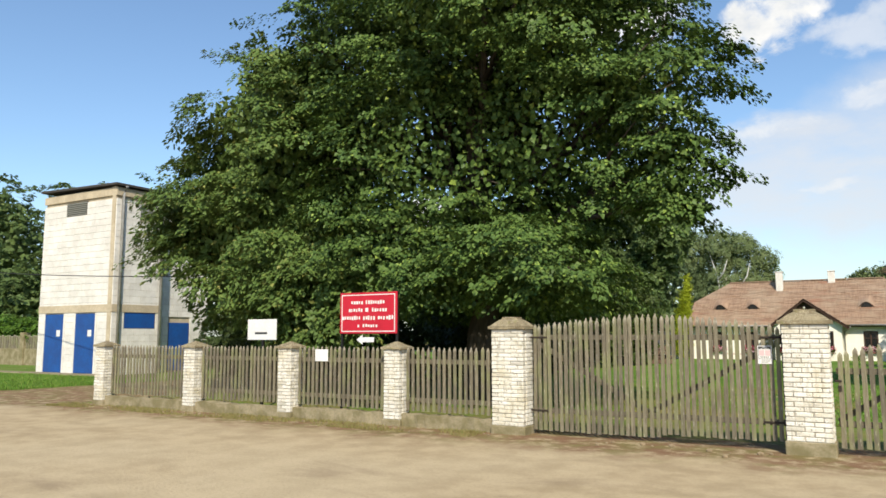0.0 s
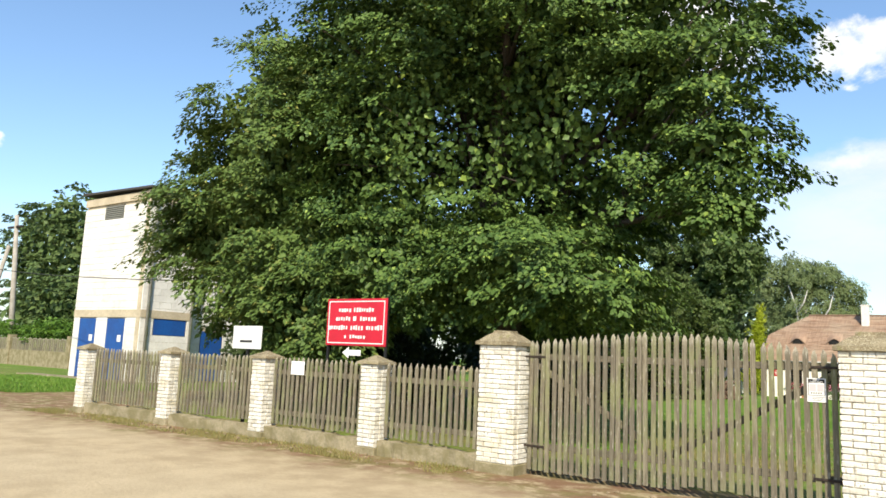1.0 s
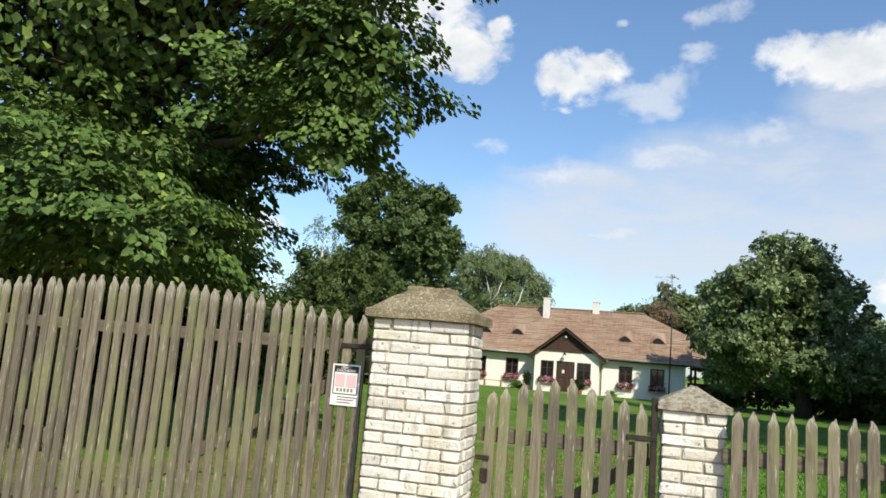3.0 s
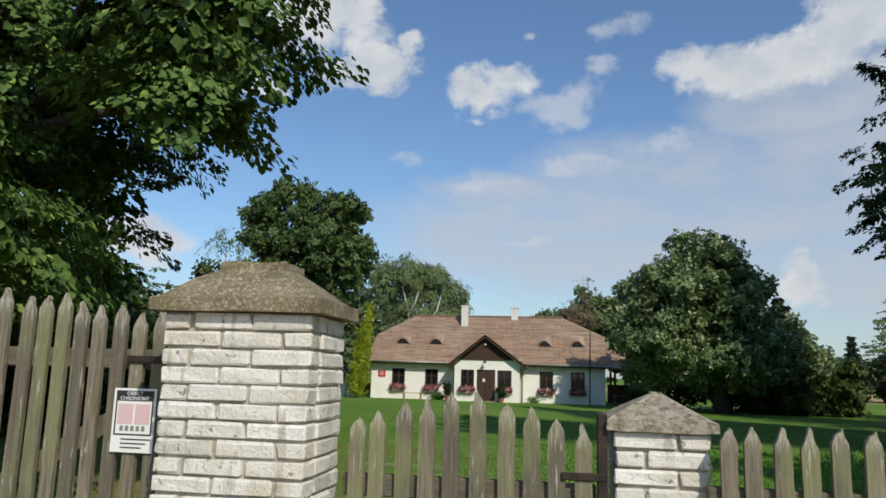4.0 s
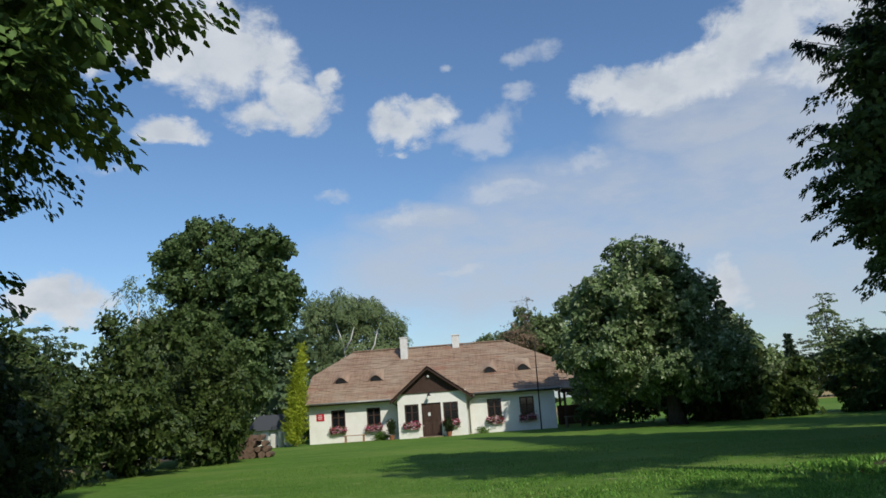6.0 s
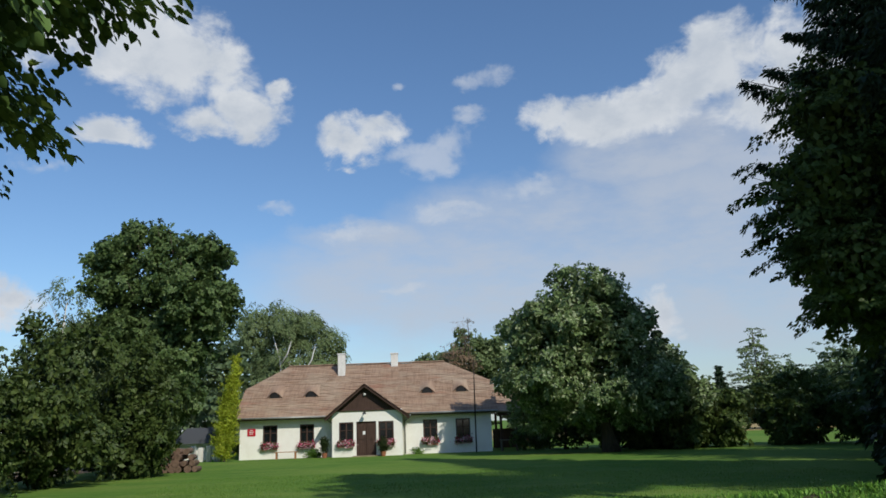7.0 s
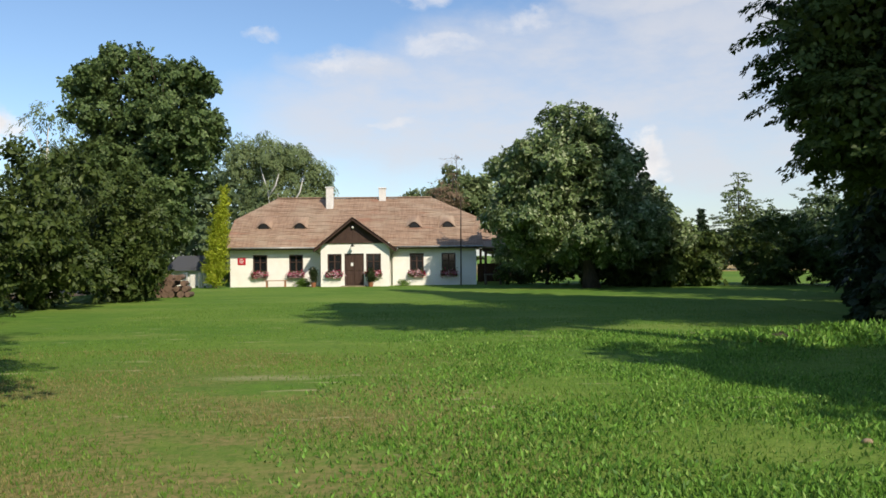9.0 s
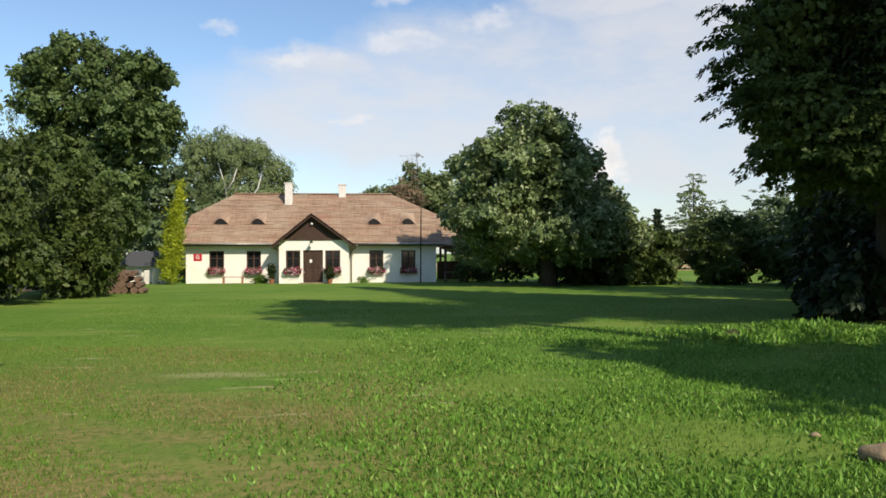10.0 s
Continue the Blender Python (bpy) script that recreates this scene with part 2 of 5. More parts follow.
M["block"] = material("white_block", None, 0.9, build=two_tone((0.74, 0.72, 0.67), (0.60, 0.58, 0.53), 1.4, fine=(0.78, 0.76, 0.72), random_by=0.14), bump=0.2)
M["pole"] = material("pole_concrete", None, 0.9, build=two_tone((0.40, 0.37, 0.32), (0.30, 0.27, 0.22), 2.0))
M["cable"] = material("cable_rubber", (0.03, 0.03, 0.03), 0.7)
M["log_end"] = material("sawn_wood", None, 0.9, build=two_tone((0.20, 0.13, 0.09), (0.11, 0.07, 0.05), 6.0))
M["stone"] = material("field_stone", None, 0.9, build=two_tone((0.33, 0.25, 0.155), (0.20, 0.15, 0.09), 7.0), bump=0.8)
M["soil"] = material("brown_soil", None, 0.95, build=two_tone((0.070, 0.060, 0.034), (0.038, 0.034, 0.020), 9.0), bump=0.8)
M["slate"] = material("grey_sheet_roof", (0.09, 0.095, 0.11), 0.6)
M["bark"] = material("grey_bark", None, 0.95, build=two_tone((0.10, 0.08, 0.06), (0.055, 0.045, 0.035), 4.0, stretch=(3, 3, 0.6)), bump=0.8)
M["birch_bark"] = material("birch_bark", None, 0.85, build=two_tone((0.62, 0.60, 0.55), (0.20, 0.18, 0.16), 2.0, 0.5, 0.75, (0.70, 0.68, 0.64), (1, 1, 3)))


def shingles(n, where, geo):
    stretched = n.scaled(geo, 6.0, 0.6, 0.8)
    a = n.noise(stretched, 1.3, 5.0, 0.65)
    b = n.noise(geo, 0.55, 4.0, 0.6)
    colour = n.mix(n.step(a, 0.3, 0.7), (0.385, 0.262, 0.178), (0.270, 0.176, 0.118))
    colour = n.mix(n.step(b, 0.42, 0.68, 0.0, 0.65), colour, (0.40, 0.315, 0.225))
    patch = n.noise(n.scaled(geo, 0.5, 1.2, 1.2), 0.8, 3.0, 0.55)
    colour = n.mix(n.step(patch, 0.60, 0.72, 0.0, 0.7), colour, (0.33, 0.165, 0.105))
    r = n.add("ShaderNodeObjectInfo").outputs["Random"]
    colour = n.mix(n.math("MULTIPLY", r, 0.25), colour, (0.14, 0.10, 0.08))
    return colour, a


M["shingle"] = material("wood_shingle", None, 0.9, build=shingles, bump=0.5)


def leaves(name, dark, light, yellow, share, through=0.30):
    """Thin leaves: diffuse with light passing through, a waxy sheen, and a change of green from leaf to leaf."""
    mat = bpy.data.materials.new(name)
    mat.use_nodes = True
    n = Nodes(mat.node_tree)
    r = n.add("ShaderNodeNewGeometry")
    each = r.outputs["Random Per Island"]
    area = n.noise(r.outputs["Position"], 0.45, 3.0, 0.55)
    colour = n.mix(each, dark, light)
    colour = n.mix(n.step(area, 0.4, 0.7, 0.0, 0.5), colour, light)
    other = n.math("FRACT", n.math("MULTIPLY", each, 17.31))
    colour = n.mix(n.step(other, 1.0 - share, 1.0, 0.0, 0.9), colour, yellow)
    bsdf = n.add("ShaderNodeBsdfPrincipled")
    n.link(colour, bsdf.inputs["Base Color"])
    bsdf.inputs["Roughness"].default_value, bsdf.inputs["Specular IOR Level"].default_value = 0.5, 0.2
    thin = n.add("ShaderNodeBsdfTranslucent")
    n.link(n.mix(0.5, colour, yellow), thin.inputs[0])
    both = n.add("ShaderNodeMixShader")
    both.inputs[0].default_value = through
    n.link(bsdf.outputs[0], both.inputs[1])
    n.link(thin.outputs[0], both.inputs[2])
    n.link(both.outputs[0], n.add("ShaderNodeOutputMaterial").inputs[0])
    return mat


M["linden"] = leaves("linden_leaf", (0.035, 0.073, 0.019), (0.108, 0.176, 0.042), (0.25, 0.34, 0.07), 0.12, 0.08)
M["maple"] = leaves("maple_leaf", (0.050, 0.095, 0.024), (0.135, 0.205, 0.052), (0.28, 0.29, 0.08), 0.10, 0.2)
M["oak"] = leaves("oak_leaf", (0.046, 0.085, 0.028), (0.122, 0.180, 0.056), (0.22, 0.28, 0.11), 0.10, 0.2)
M["shrub"] = leaves("shrub_leaf", (0.036, 0.066, 0.016), (0.092, 0.136, 0.030), (0.17, 0.21, 0.06), 0.07, 0.22)
# own dark green of the pot shrubs; on lawn shrubs, shade put into colour
M["dark_and_shaded_shrub"] = leaves("dark_and_shaded_shrub_leaf", (0.020, 0.036, 0.011), (0.048, 0.072, 0.020), (0.13, 0.16, 0.05), 0.06, 0.18)
M["hazel"] = leaves("hazel_leaf", (0.029, 0.052, 0.014), (0.074, 0.106, 0.025), (0.15, 0.19, 0.05), 0.08, 0.12)
# the large pale share paints sunlit flecks into the crown
M["chestnut"] = leaves("chestnut_leaf", (0.054, 0.096, 0.030), (0.175, 0.245, 0.085), (0.48, 0.54, 0.32), 0.26, 0.16)
M["birch"] = leaves("birch_leaf", (0.105, 0.155, 0.060), (0.205, 0.262, 0.110), (0.30, 0.34, 0.16), 0.14)
M["thuja"] = leaves("golden_thuja_leaf", (0.23, 0.32, 0.030), (0.46, 0.54, 0.05), (0.62, 0.62, 0.07), 0.3)
M["spruce"] = leaves("spruce_needle", (0.013, 0.029, 0.013), (0.033, 0.055, 0.022), (0.055, 0.083, 0.033), 0.05, 0.12)
M["rusty"] = leaves("dead_needle", (0.20, 0.13, 0.085), (0.31, 0.21, 0.14), (0.24, 0.22, 0.11), 0.1)
M["hedge"] = leaves("bright_hedge_leaf", (0.06, 0.14, 0.02), (0.13, 0.24, 0.035), (0.2, 0.3, 0.06), 0.1)
# pale leaf tone: the haze of distance is put into the colour
M["far"] = leaves("hazed_distant_leaf", (0.075, 0.120, 0.056), (0.150, 0.205, 0.090), (0.210, 0.260, 0.130), 0.06)
M["blade"] = leaves("grass_blade", (0.066, 0.160, 0.022), (0.165, 0.300, 0.043), (0.32, 0.36, 0.10), 0.10, 0.3)
M["weed"] = leaves("broad_weed_leaf", (0.030, 0.095, 0.014), (0.180, 0.365, 0.052), (0.34, 0.48, 0.12), 0.14, 0.22)
M["dry"] = leaves("dry_grass_blade", (0.23, 0.185, 0.07), (0.35, 0.30, 0.125), (0.19, 0.22, 0.06), 0.35, 0.3)


def ground_build(n, where, geo):
    x, y, z = n.split(geo)
    rag = n.math("MULTIPLY", n.math("SUBTRACT", n.noise(geo, 0.9, 5.0, 0.65), 0.5), 2.4)
    fine = n.noise(geo, 22.0, 4.0, 0.7)
    mid = n.noise(geo, 1.6, 5.0, 0.62)
    wide = n.noise(geo, 0.16, 3.0, 0.5)
    # trodden sandy forecourt
    sand = n.mix(n.step(mid, 0.35, 0.68), (0.475, 0.378, 0.240), (0.355, 0.275, 0.168))
    sand = n.mix(n.step(wide, 0.4, 0.65, 0.0, 0.5), sand, (0.53, 0.44, 0.295))
    sand = n.mix(n.step(fine, 0.45, 0.8, 0.0, 0.5), sand, (0.25, 0.19, 0.125))
    ruts = n.noise(n.scaled(geo, 0.5, 1.2, 1.0), 0.6, 5.0, 0.6, 0.6)
    sand = n.mix(n.step(ruts, 0.55, 0.72, 0.0, 0.45), sand, (0.20, 0.145, 0.095))
    # litter along the foot of the fence
    foot = n.math("ADD", y, rag)
    strip = n.math("MULTIPLY", n.step(foot, 7.2, 8.6), n.step(n.noise(geo, 3.0, 5.0, 0.7), 0.30, 0.55))
    sand = n.mix(n.math("MULTIPLY", strip, 0.95), sand, n.mix(n.step(mid, 0.4, 0.6), (0.165, 0.135, 0.05), (0.19, 0.105, 0.06)))
    # mown lawn
    lawn = n.mix(n.step(mid, 0.32, 0.7), (0.076, 0.168, 0.021), (0.120, 0.215, 0.029))
    lawn = n.mix(n.step(wide, 0.35, 0.62, 0.0, 0.75), lawn, (0.150, 0.236, 0.035))
    bands = n.noise(n.scaled(geo, 0.22, 1.0, 1.0), 0.5, 3.0, 0.6)
    lawn = n.mix(n.step(bands, 0.52, 0.66, 0.0, 0.5), lawn, (0.205, 0.262, 0.055))
    lawn = n.mix(n.step(fine, 0.4, 0.75, 0.0, 0.6), lawn, (0.058, 0.128, 0.018))
    near = n.math("MULTIPLY", n.step(y, 26.0, 14.0), n.step(x, 3.2, -0.6))
    worn = n.math("MULTIPLY", near, n.step(n.noise(n.scaled(geo, 0.6, 1.2, 1), 0.75, 4.0, 0.6), 0.32, 0.56, 0.0, 0.9))
    lawn = n.mix(worn, lawn, n.mix(n.step(n.noise(geo, 9.0, 5.0, 0.75), 0.40, 0.62), (0.255, 0.195, 0.085), (0.105, 0.135, 0.032)))
    clump = n.noise(geo, 6.5, 4.0, 0.7)
    lawn = n.mix(n.step(clump, 0.50, 0.66, 0.0, 0.55), lawn, (0.060, 0.118, 0.018))
    thatch = n.math("MULTIPLY", n.step(n.noise(n.scaled(geo, 0.5, 2.2, 1), 1.1, 5.0, 0.65), 0.60, 0.70), n.step(y, 40.0, 18.0, 0.25, 0.8))
    lawn = n.mix(thatch, lawn, (0.36, 0.325, 0.175))
    dx, dy = n.math("MULTIPLY", n.math("ADD", x, 1.75), 0.8), n.math("MULTIPLY", n.math("SUBTRACT", n.math("MULTIPLY_ADD", rag, 0.1, y), 20.4), 3.0)
    scar = n.step(n.math("ADD", n.math("MULTIPLY", dx, dx), n.math("MULTIPLY", dy, dy)), 1.0, 0.0, 0.0, 0.4)
    lawn = n.mix(n.math("MULTIPLY", scar, n.step(clump, 0.35, 0.5, 0.3, 1.0)), lawn, (0.40, 0.36, 0.22))
    # where the green begins
    inside = n.math("MULTIPLY", n.step(n.math("SUBTRACT", n.math("MULTIPLY_ADD", rag, 0.08, y), n.math("MULTIPLY", n.step(x, -5.4, -4.9), n.step(x, 1.5, 1.2, 0.0, 0.8))), 9.30, 9.45), n.step(n.math("MULTIPLY_ADD", rag, 0.3, x), -18.1, -17.7))
    verge = n.math("MULTIPLY", n.step(n.math("MULTIPLY_ADD", rag, 0.35, n.math("MULTIPLY_ADD", x, 0.05, y)), 9.7, 10.1), n.step(n.math("MULTIPLY_ADD", rag, 0.35, x), -23.6, -24.2))
    green = n.math("MAXIMUM", inside, verge)
    colour = n.mix(green, sand, lawn)
    straw = n.math("MULTIPLY", n.step(y, 84.0, 90.0), n.step(y, 170.0, 150.0))
    colour = n.mix(straw, colour, (0.36, 0.27, 0.12))
    return colour, n.math("ADD", fine, n.math("MULTIPLY", mid, 1.5))


M["ground"] = material("earth_and_grass", None, 0.95, build=ground_build, bump=0.7, gloss=0.15)


# ---- mesh tools ----
def part(name, bm, mat, parent=None, label="", smooth=False):
    """Links a bmesh as one mesh object, under a thing or a part."""
    mesh = bpy.data.meshes.new(name)
    bm.to_mesh(mesh)
    bm.free()
    mesh.materials.append(mat)
    if smooth:
        mesh.shade_smooth()
    ob = new(name, mesh)
    ob.parent = parent
    if label:
        tagged(ob, label)
    return ob


def thing(name, label, category, group="", kind="", at=(0, 0, 0), turn=0.0):
    ob = new(name)
    ob.matrix_basis = pose(*at, 0, 0, turn)
    return tagged(ob, label, category, group, kind)


def box(bm, x0, x1, y0, y1, z0, z1, bevel=0.0, m=None):
    made = bmesh.ops.create_cube(bm, size=1.0, matrix=Matrix.Translation(((x0 + x1) / 2, (y0 + y1) / 2, (z0 + z1) / 2)) @ Matrix.Diagonal((x1 - x0, y1 - y0, z1 - z0, 1)))
    verts = made["verts"]
    if bevel:
        edges = {e for v in verts for e in v.link_edges}
        verts = bmesh.ops.bevel(bm, geom=list(edges), offset=bevel, segments=1, affect="EDGES")["verts"]
    if m is not None:
        bmesh.ops.transform(bm, matrix=m, verts=list({v for v in verts}))
    return bm


def boxed(*args, **kw):
    return box(bmesh.new(), *args, **kw)


def tube(bm, points, radii, sides=8):
    """A tapered tube along points."""
    rings = []
    pts = [Vector(p) for p in points]
    for i, p in enumerate(pts):
        d = (pts[min(i + 1, len(pts) - 1)] - pts[max(i - 1, 0)]).normalized()
        a = d.orthogonal().normalized()
        b = d.cross(a)
        rings.append([bm.verts.new(p + radii[i] * (math.cos(k * math.tau / sides) * a + math.sin(k * math.tau / sides) * b)) for k in range(sides)])
    for r, s in zip(rings, rings[1:]):
        q = min(range(sides), key=lambda k: (s[k].co - r[0].co - (pts[1] - pts[0]) * 0).length)
        for k in range(sides):
            bm.faces.new((r[k], r[(k + 1) % sides], s[(k + 1 + q) % sides], s[(k + q) % sides]))
    bm.faces.new(rings[0][::-1])
    bm.faces.new(rings[-1])
    return bm


def prism(bm, outline, y0, y1):
    """An outline in x and z, drawn out from y0 to y1."""
    a = [bm.verts.new((x, y0, z)) for x, z in outline]
    b = [bm.verts.new((x, y1, z)) for x, z in outline]
    bm.faces.new(a)
    bm.faces.new(b[::-1])
    for k in range(len(a)):
        j = (k + 1) % len(a)
        bm.faces.new((a[j], a[k], b[k], b[j]))
    return bm


def raw_mesh(name, verts, tris, mat, smooth=False):
    mesh = bpy.data.meshes.new(name)
    mesh.vertices.add(len(verts))
    mesh.vertices.foreach_set("co", np.asarray(verts, np.float32).ravel())
    mesh.loops.add(tris.size)
    mesh.loops.foreach_set("vertex_index", np.asarray(tris, np.int32).ravel())
    mesh.polygons.add(len(tris))
    mesh.polygons.foreach_set("loop_start", np.arange(0, tris.size, 3, dtype=np.int32))
    mesh.update()
    mesh.materials.append(mat)
    return mesh


def unit(v):
    return v / np.maximum(np.linalg.norm(v, axis=-1, keepdims=True), 1e-6)


def leaf_verts(base, along, up, length, width, fold=0.18):
    """Pointed leaves: four corners each, folded along the midrib."""
    side = unit(np.cross(along, up))
    nor = np.cross(side, along)
    L, W = length[:, None], width[:, None]
    mid = base + along * L * 0.42 + nor * W * fold
    v = np.stack([base, mid + side * W * 0.5, base + along * L, mid - side * W * 0.5], 1).reshape(-1, 3)
    k = np.arange(len(base))[:, None] * 4
    tris = np.concatenate([k + np.array([0, 1, 2]), k + np.array([0, 2, 3])], 1).reshape(-1, 3)
    return v, tris


def round_leaf_verts(base, along, up, length, width, fold=0.15):
    """Rounded leaves with a point: six corners each."""
    side = unit(np.cross(along, up))
    nor = np.cross(side, along)
    L, W = length[:, None], width[:, None]
    a, b = base + along * L * .22, base + along * L * .62
    v = np.stack([base, a + side * W * .46 + nor * W * fold, b + side * W * .42 + nor * W * fold * .6, base + along * L - nor * L * .08, b - side * W * .42 + nor * W * fold * .6, a - side * W * .46 + nor * W * fold], 1).reshape(-1, 3)
    k = np.arange(len(base))[:, None] * 6
    tris = np.concatenate([k + np.array(t) for t in ((0, 1, 2), (0, 2, 3), (0, 3, 4), (0, 4, 5))], 1).reshape(-1, 3)
    return v, tris


def crown_points(rng, lumps, count, shell=0.42):
    """Places and outward ways through a crown made of ellipsoids (x y z rx ry rz), thick towards the outside, with an uneven outline."""
    e = np.array(lumps, float)
    share = (e[:, 3] * e[:, 4] + e[:, 4] * e[:, 5] + e[:, 3] * e[:, 5])
    pick = rng.choice(len(e), count * 2, p=share / share.sum())
    d = unit(rng.normal(size=(count * 2, 3)))
    wave = 0.10 * np.sin(5 * d[:, 0] + 3.1 * pick) * np.sin(4 * d[:, 1] + 1.7 * pick) + 0.08 * np.sin(9 * d[:, 2] + 2 * pick + 4 * d[:, 0]) + 0.05 * np.sin(17 * d[:, 0] + 11 * d[:, 2])
    r = (1.0 - shell * rng.random(count * 2) ** 1.6) * (1.0 + wave)
    p = e[pick, :3] + d * r[:, None] * e[pick, 3:]
    out = unit(d / e[pick, 3:])
    deep = np.zeros(count * 2, bool)
    for k in range(len(e)):
        deep |= (((p - e[k, :3]) / e[k, 3:]) ** 2).sum(1) < 0.30
    keep = np.flatnonzero(~deep)[:count]
    return p[keep], out[keep]


def crown_mesh(name, seed, lumps, sprays, per, leaf, mat, twig=0.7, droop=0.35, shell=0.42, narrow=0.62, floor=None, core=0.25, make=leaf_verts, layered=True, gaps=1.5, voids=()):
    """Foliage: short sprays of leaves that point outward and droop, and larger leaves inside that close the crown."""
    rng = np.random.default_rng(seed)
    p, out = crown_points(rng, lumps, int(sprays * gaps), shell)
    q = p * (2.6 / max(twig, .3)) * .55
    hollow = np.sin(q[:, 0] + 1.9 * np.sin(q[:, 2] * .8)) + np.sin(q[:, 1] * 1.1 + 1.7 * np.sin(q[:, 0] * .7)) + np.sin(q[:, 2] * 1.5 + 1.3 * np.sin(q[:, 1] * .9))
    w = p * 4.1
    hollow += .8 * np.sin(w[:, 0] + 1.4 * np.sin(w[:, 1] * .8)) * np.sin(w[:, 2] * 1.2 + 1.1 * np.sin(w[:, 0] * .6))
    for vx, vy, vz, va, vb, vc in voids:
        hollow -= 6.0 * ((((p - np.array([vx, vy, vz])) / np.array([va, vb, vc])) ** 2).sum(1) < 1)
    keep = np.argsort(-hollow + rng.normal(size=len(p)) * .5)[:sprays]
    p, out = p[keep], out[keep]
    k = len(p)
    flat = unit(out * np.array([1, 1, .12]) + rng.normal(size=p.shape) * np.array([.45, .45, .15]))
    way = unit(flat + np.array([0, 0, -droop * .6]) * rng.uniform(.2, 1.2, (k, 1)))
    if not layered:
        way = unit(out * .35 + rng.normal(size=p.shape) * .6 + np.array([0, 0, -.25]))
    side = unit(np.cross(way, np.array([0, 0, 1.0]) if layered else out) + 1e-3)
    face = unit(np.cross(side, way))
    if not layered:
        face *= np.sign((face * out).sum(1, keepdims=True))
    grow = rng.uniform(.6, 1.4, (k, 1, 1)) * twig
    t = 1.2 * rng.random((k, per, 1)) ** .8 - .3
    s = rng.uniform(-1, 1, (k, per, 1)) * (.50 - .36 * t)
    h = rng.normal(size=(k, per, 1)) * .06 - .30 * droop * np.clip(t, 0, 2) ** 2 - .5 * s ** 2
    base = p[:, None] + grow * (t * way[:, None] + s * side[:, None] + h * face[:, None])
    along = unit(way[:, None] * .8 + side[:, None] * np.sign(s) * .7 + np.array([0, 0, -.45]) + rng.normal(size=base.shape) * .25)
    up = unit(face[:, None] + out[:, None] * .45 + rng.normal(size=base.shape) * .30)
    base, along, up = base.reshape(-1, 3), along.reshape(-1, 3), up.reshape(-1, 3)
    size = leaf * (0.65 + 0.7 * rng.random(len(base)))
    if core:
        c, o = crown_points(rng, [(x, y, z, a * 0.74, b * 0.74, h * 0.74) for x, y, z, a, b, h in lumps], int(sprays * per * core), 0.7)
        inside = np.zeros(len(c), bool)
        for vx, vy, vz, va, vb, vc in voids:
            inside |= (((c - np.array([vx, vy, vz])) / np.array([va, vb, vc])) ** 2).sum(1) < 0.5
        if floor is not None:
            inside |= c[:, 2] < floor + 0.2
        c, o = c[~inside], o[~inside]
        big = leaf * (1.3 + .8 * rng.random(len(c)))
        inner = leaf_verts(c, unit(rng.normal(size=c.shape) + np.array([0, 0, -0.5])), unit(o + rng.normal(size=c.shape) * 0.5), big, big * narrow)
    if floor is not None:
        keep = base[:, 2] > floor + 0.4 * rng.random(len(base))
        base, along, up, size = base[keep], along[keep], up[keep], size[keep]
    v, tris = make(base, along, up, size, size * narrow * (0.8 + 0.4 * rng.random(len(size))))
    if core:
        v, tris = np.concatenate([v, inner[0]]), np.concatenate([tris, inner[1] + len(v)])
    return raw_mesh(name, v, tris, mat)


def clumps(seed, lumps, count, size):
    """Many small rounded clumps over the outside of a crown, with its large forms shrunk inside them."""
    g = np.random.default_rng(seed)
    p, out = crown_points(g, lumps, count, .16)
    r = size * g.uniform(.6, 1.25, len(p))
    small = [(*(q - o * s * .55), s * a, s * a, s * .85) for q, o, s, a in zip(p, out, r, g.uniform(.9, 1.25, len(p)))]
    return small + [(x, y, z, a * .72, b * .72, h * .72) for x, y, z, a, b, h in lumps]


def limb_mesh(seed, foot, height, radius, lumps, sides=8, lean=(0, 0)):
    """A tapered trunk with a flared foot and limbs that reach into the crown."""
    rng = random.Random(seed)
    bm = bmesh.new()
    x, y, z = foot
    top = Vector((x + lean[0], y + lean[1], z + height))
    pts, rad = [], []
    for i in range(9):
        f = i / 8
        p = Vector(foot).lerp(top, f) + Vector((rng.uniform(-1, 1), rng.uniform(-1, 1), 0)) * radius * 0.5 * (0 < i)
        pts.append(p)
        rad.append(radius * (1.0 - 0.86 * f) * (1.5 if i == 0 else 1.0))
    pts[0].z -= 0.2
    tube(bm, pts, rad, sides)
    for a, b, c, ra, rb, rc in lumps:
        start = pts[min(7, max(2, int(8 * (0.7 * (c - rc * 0.6 - z) / height))))]
        r = radius * 0.42
        end = Vector((a, b, c + rc * 0.3))
        mid = start.lerp(end, 0.5) + Vector((rng.uniform(-.4, .4), rng.uniform(-.4, .4), rng.uniform(0, .5)))
        tube(bm, [start, start.lerp(mid, 0.55), mid, end], [r, r * 0.75, r * 0.5, r * 0.12], 6)
        for _ in range(4):
            tip = Vector((a + rng.uniform(-.8, .8) * ra, b + rng.uniform(-.8, .8) * rb, c + rng.uniform(-.4, .8) * rc))
            tube(bm, [mid, mid.lerp(tip, 0.5) + Vector((0, 0, 0.2)), tip], [r * 0.38, r * 0.22, r * 0.05], 5)
    return bm


def tree(name, label, foot, height, radius, lumps, crown, bark="bark", category="tree", group="", lean=(0, 0)):
    root = thing(name, label, category, group)
    part("trunk", limb_mesh(len(name) + int(abs(foot[0]) * 7), foot, height, radius, lumps, lean=lean), M[bark], root, smooth=True)
    ob = new("crown", crown)
    ob.parent = root
    return root


def ground_height(x, y):
    return -0.14 * min(max((y - 16) / 40.0, 0.0), 1.0)


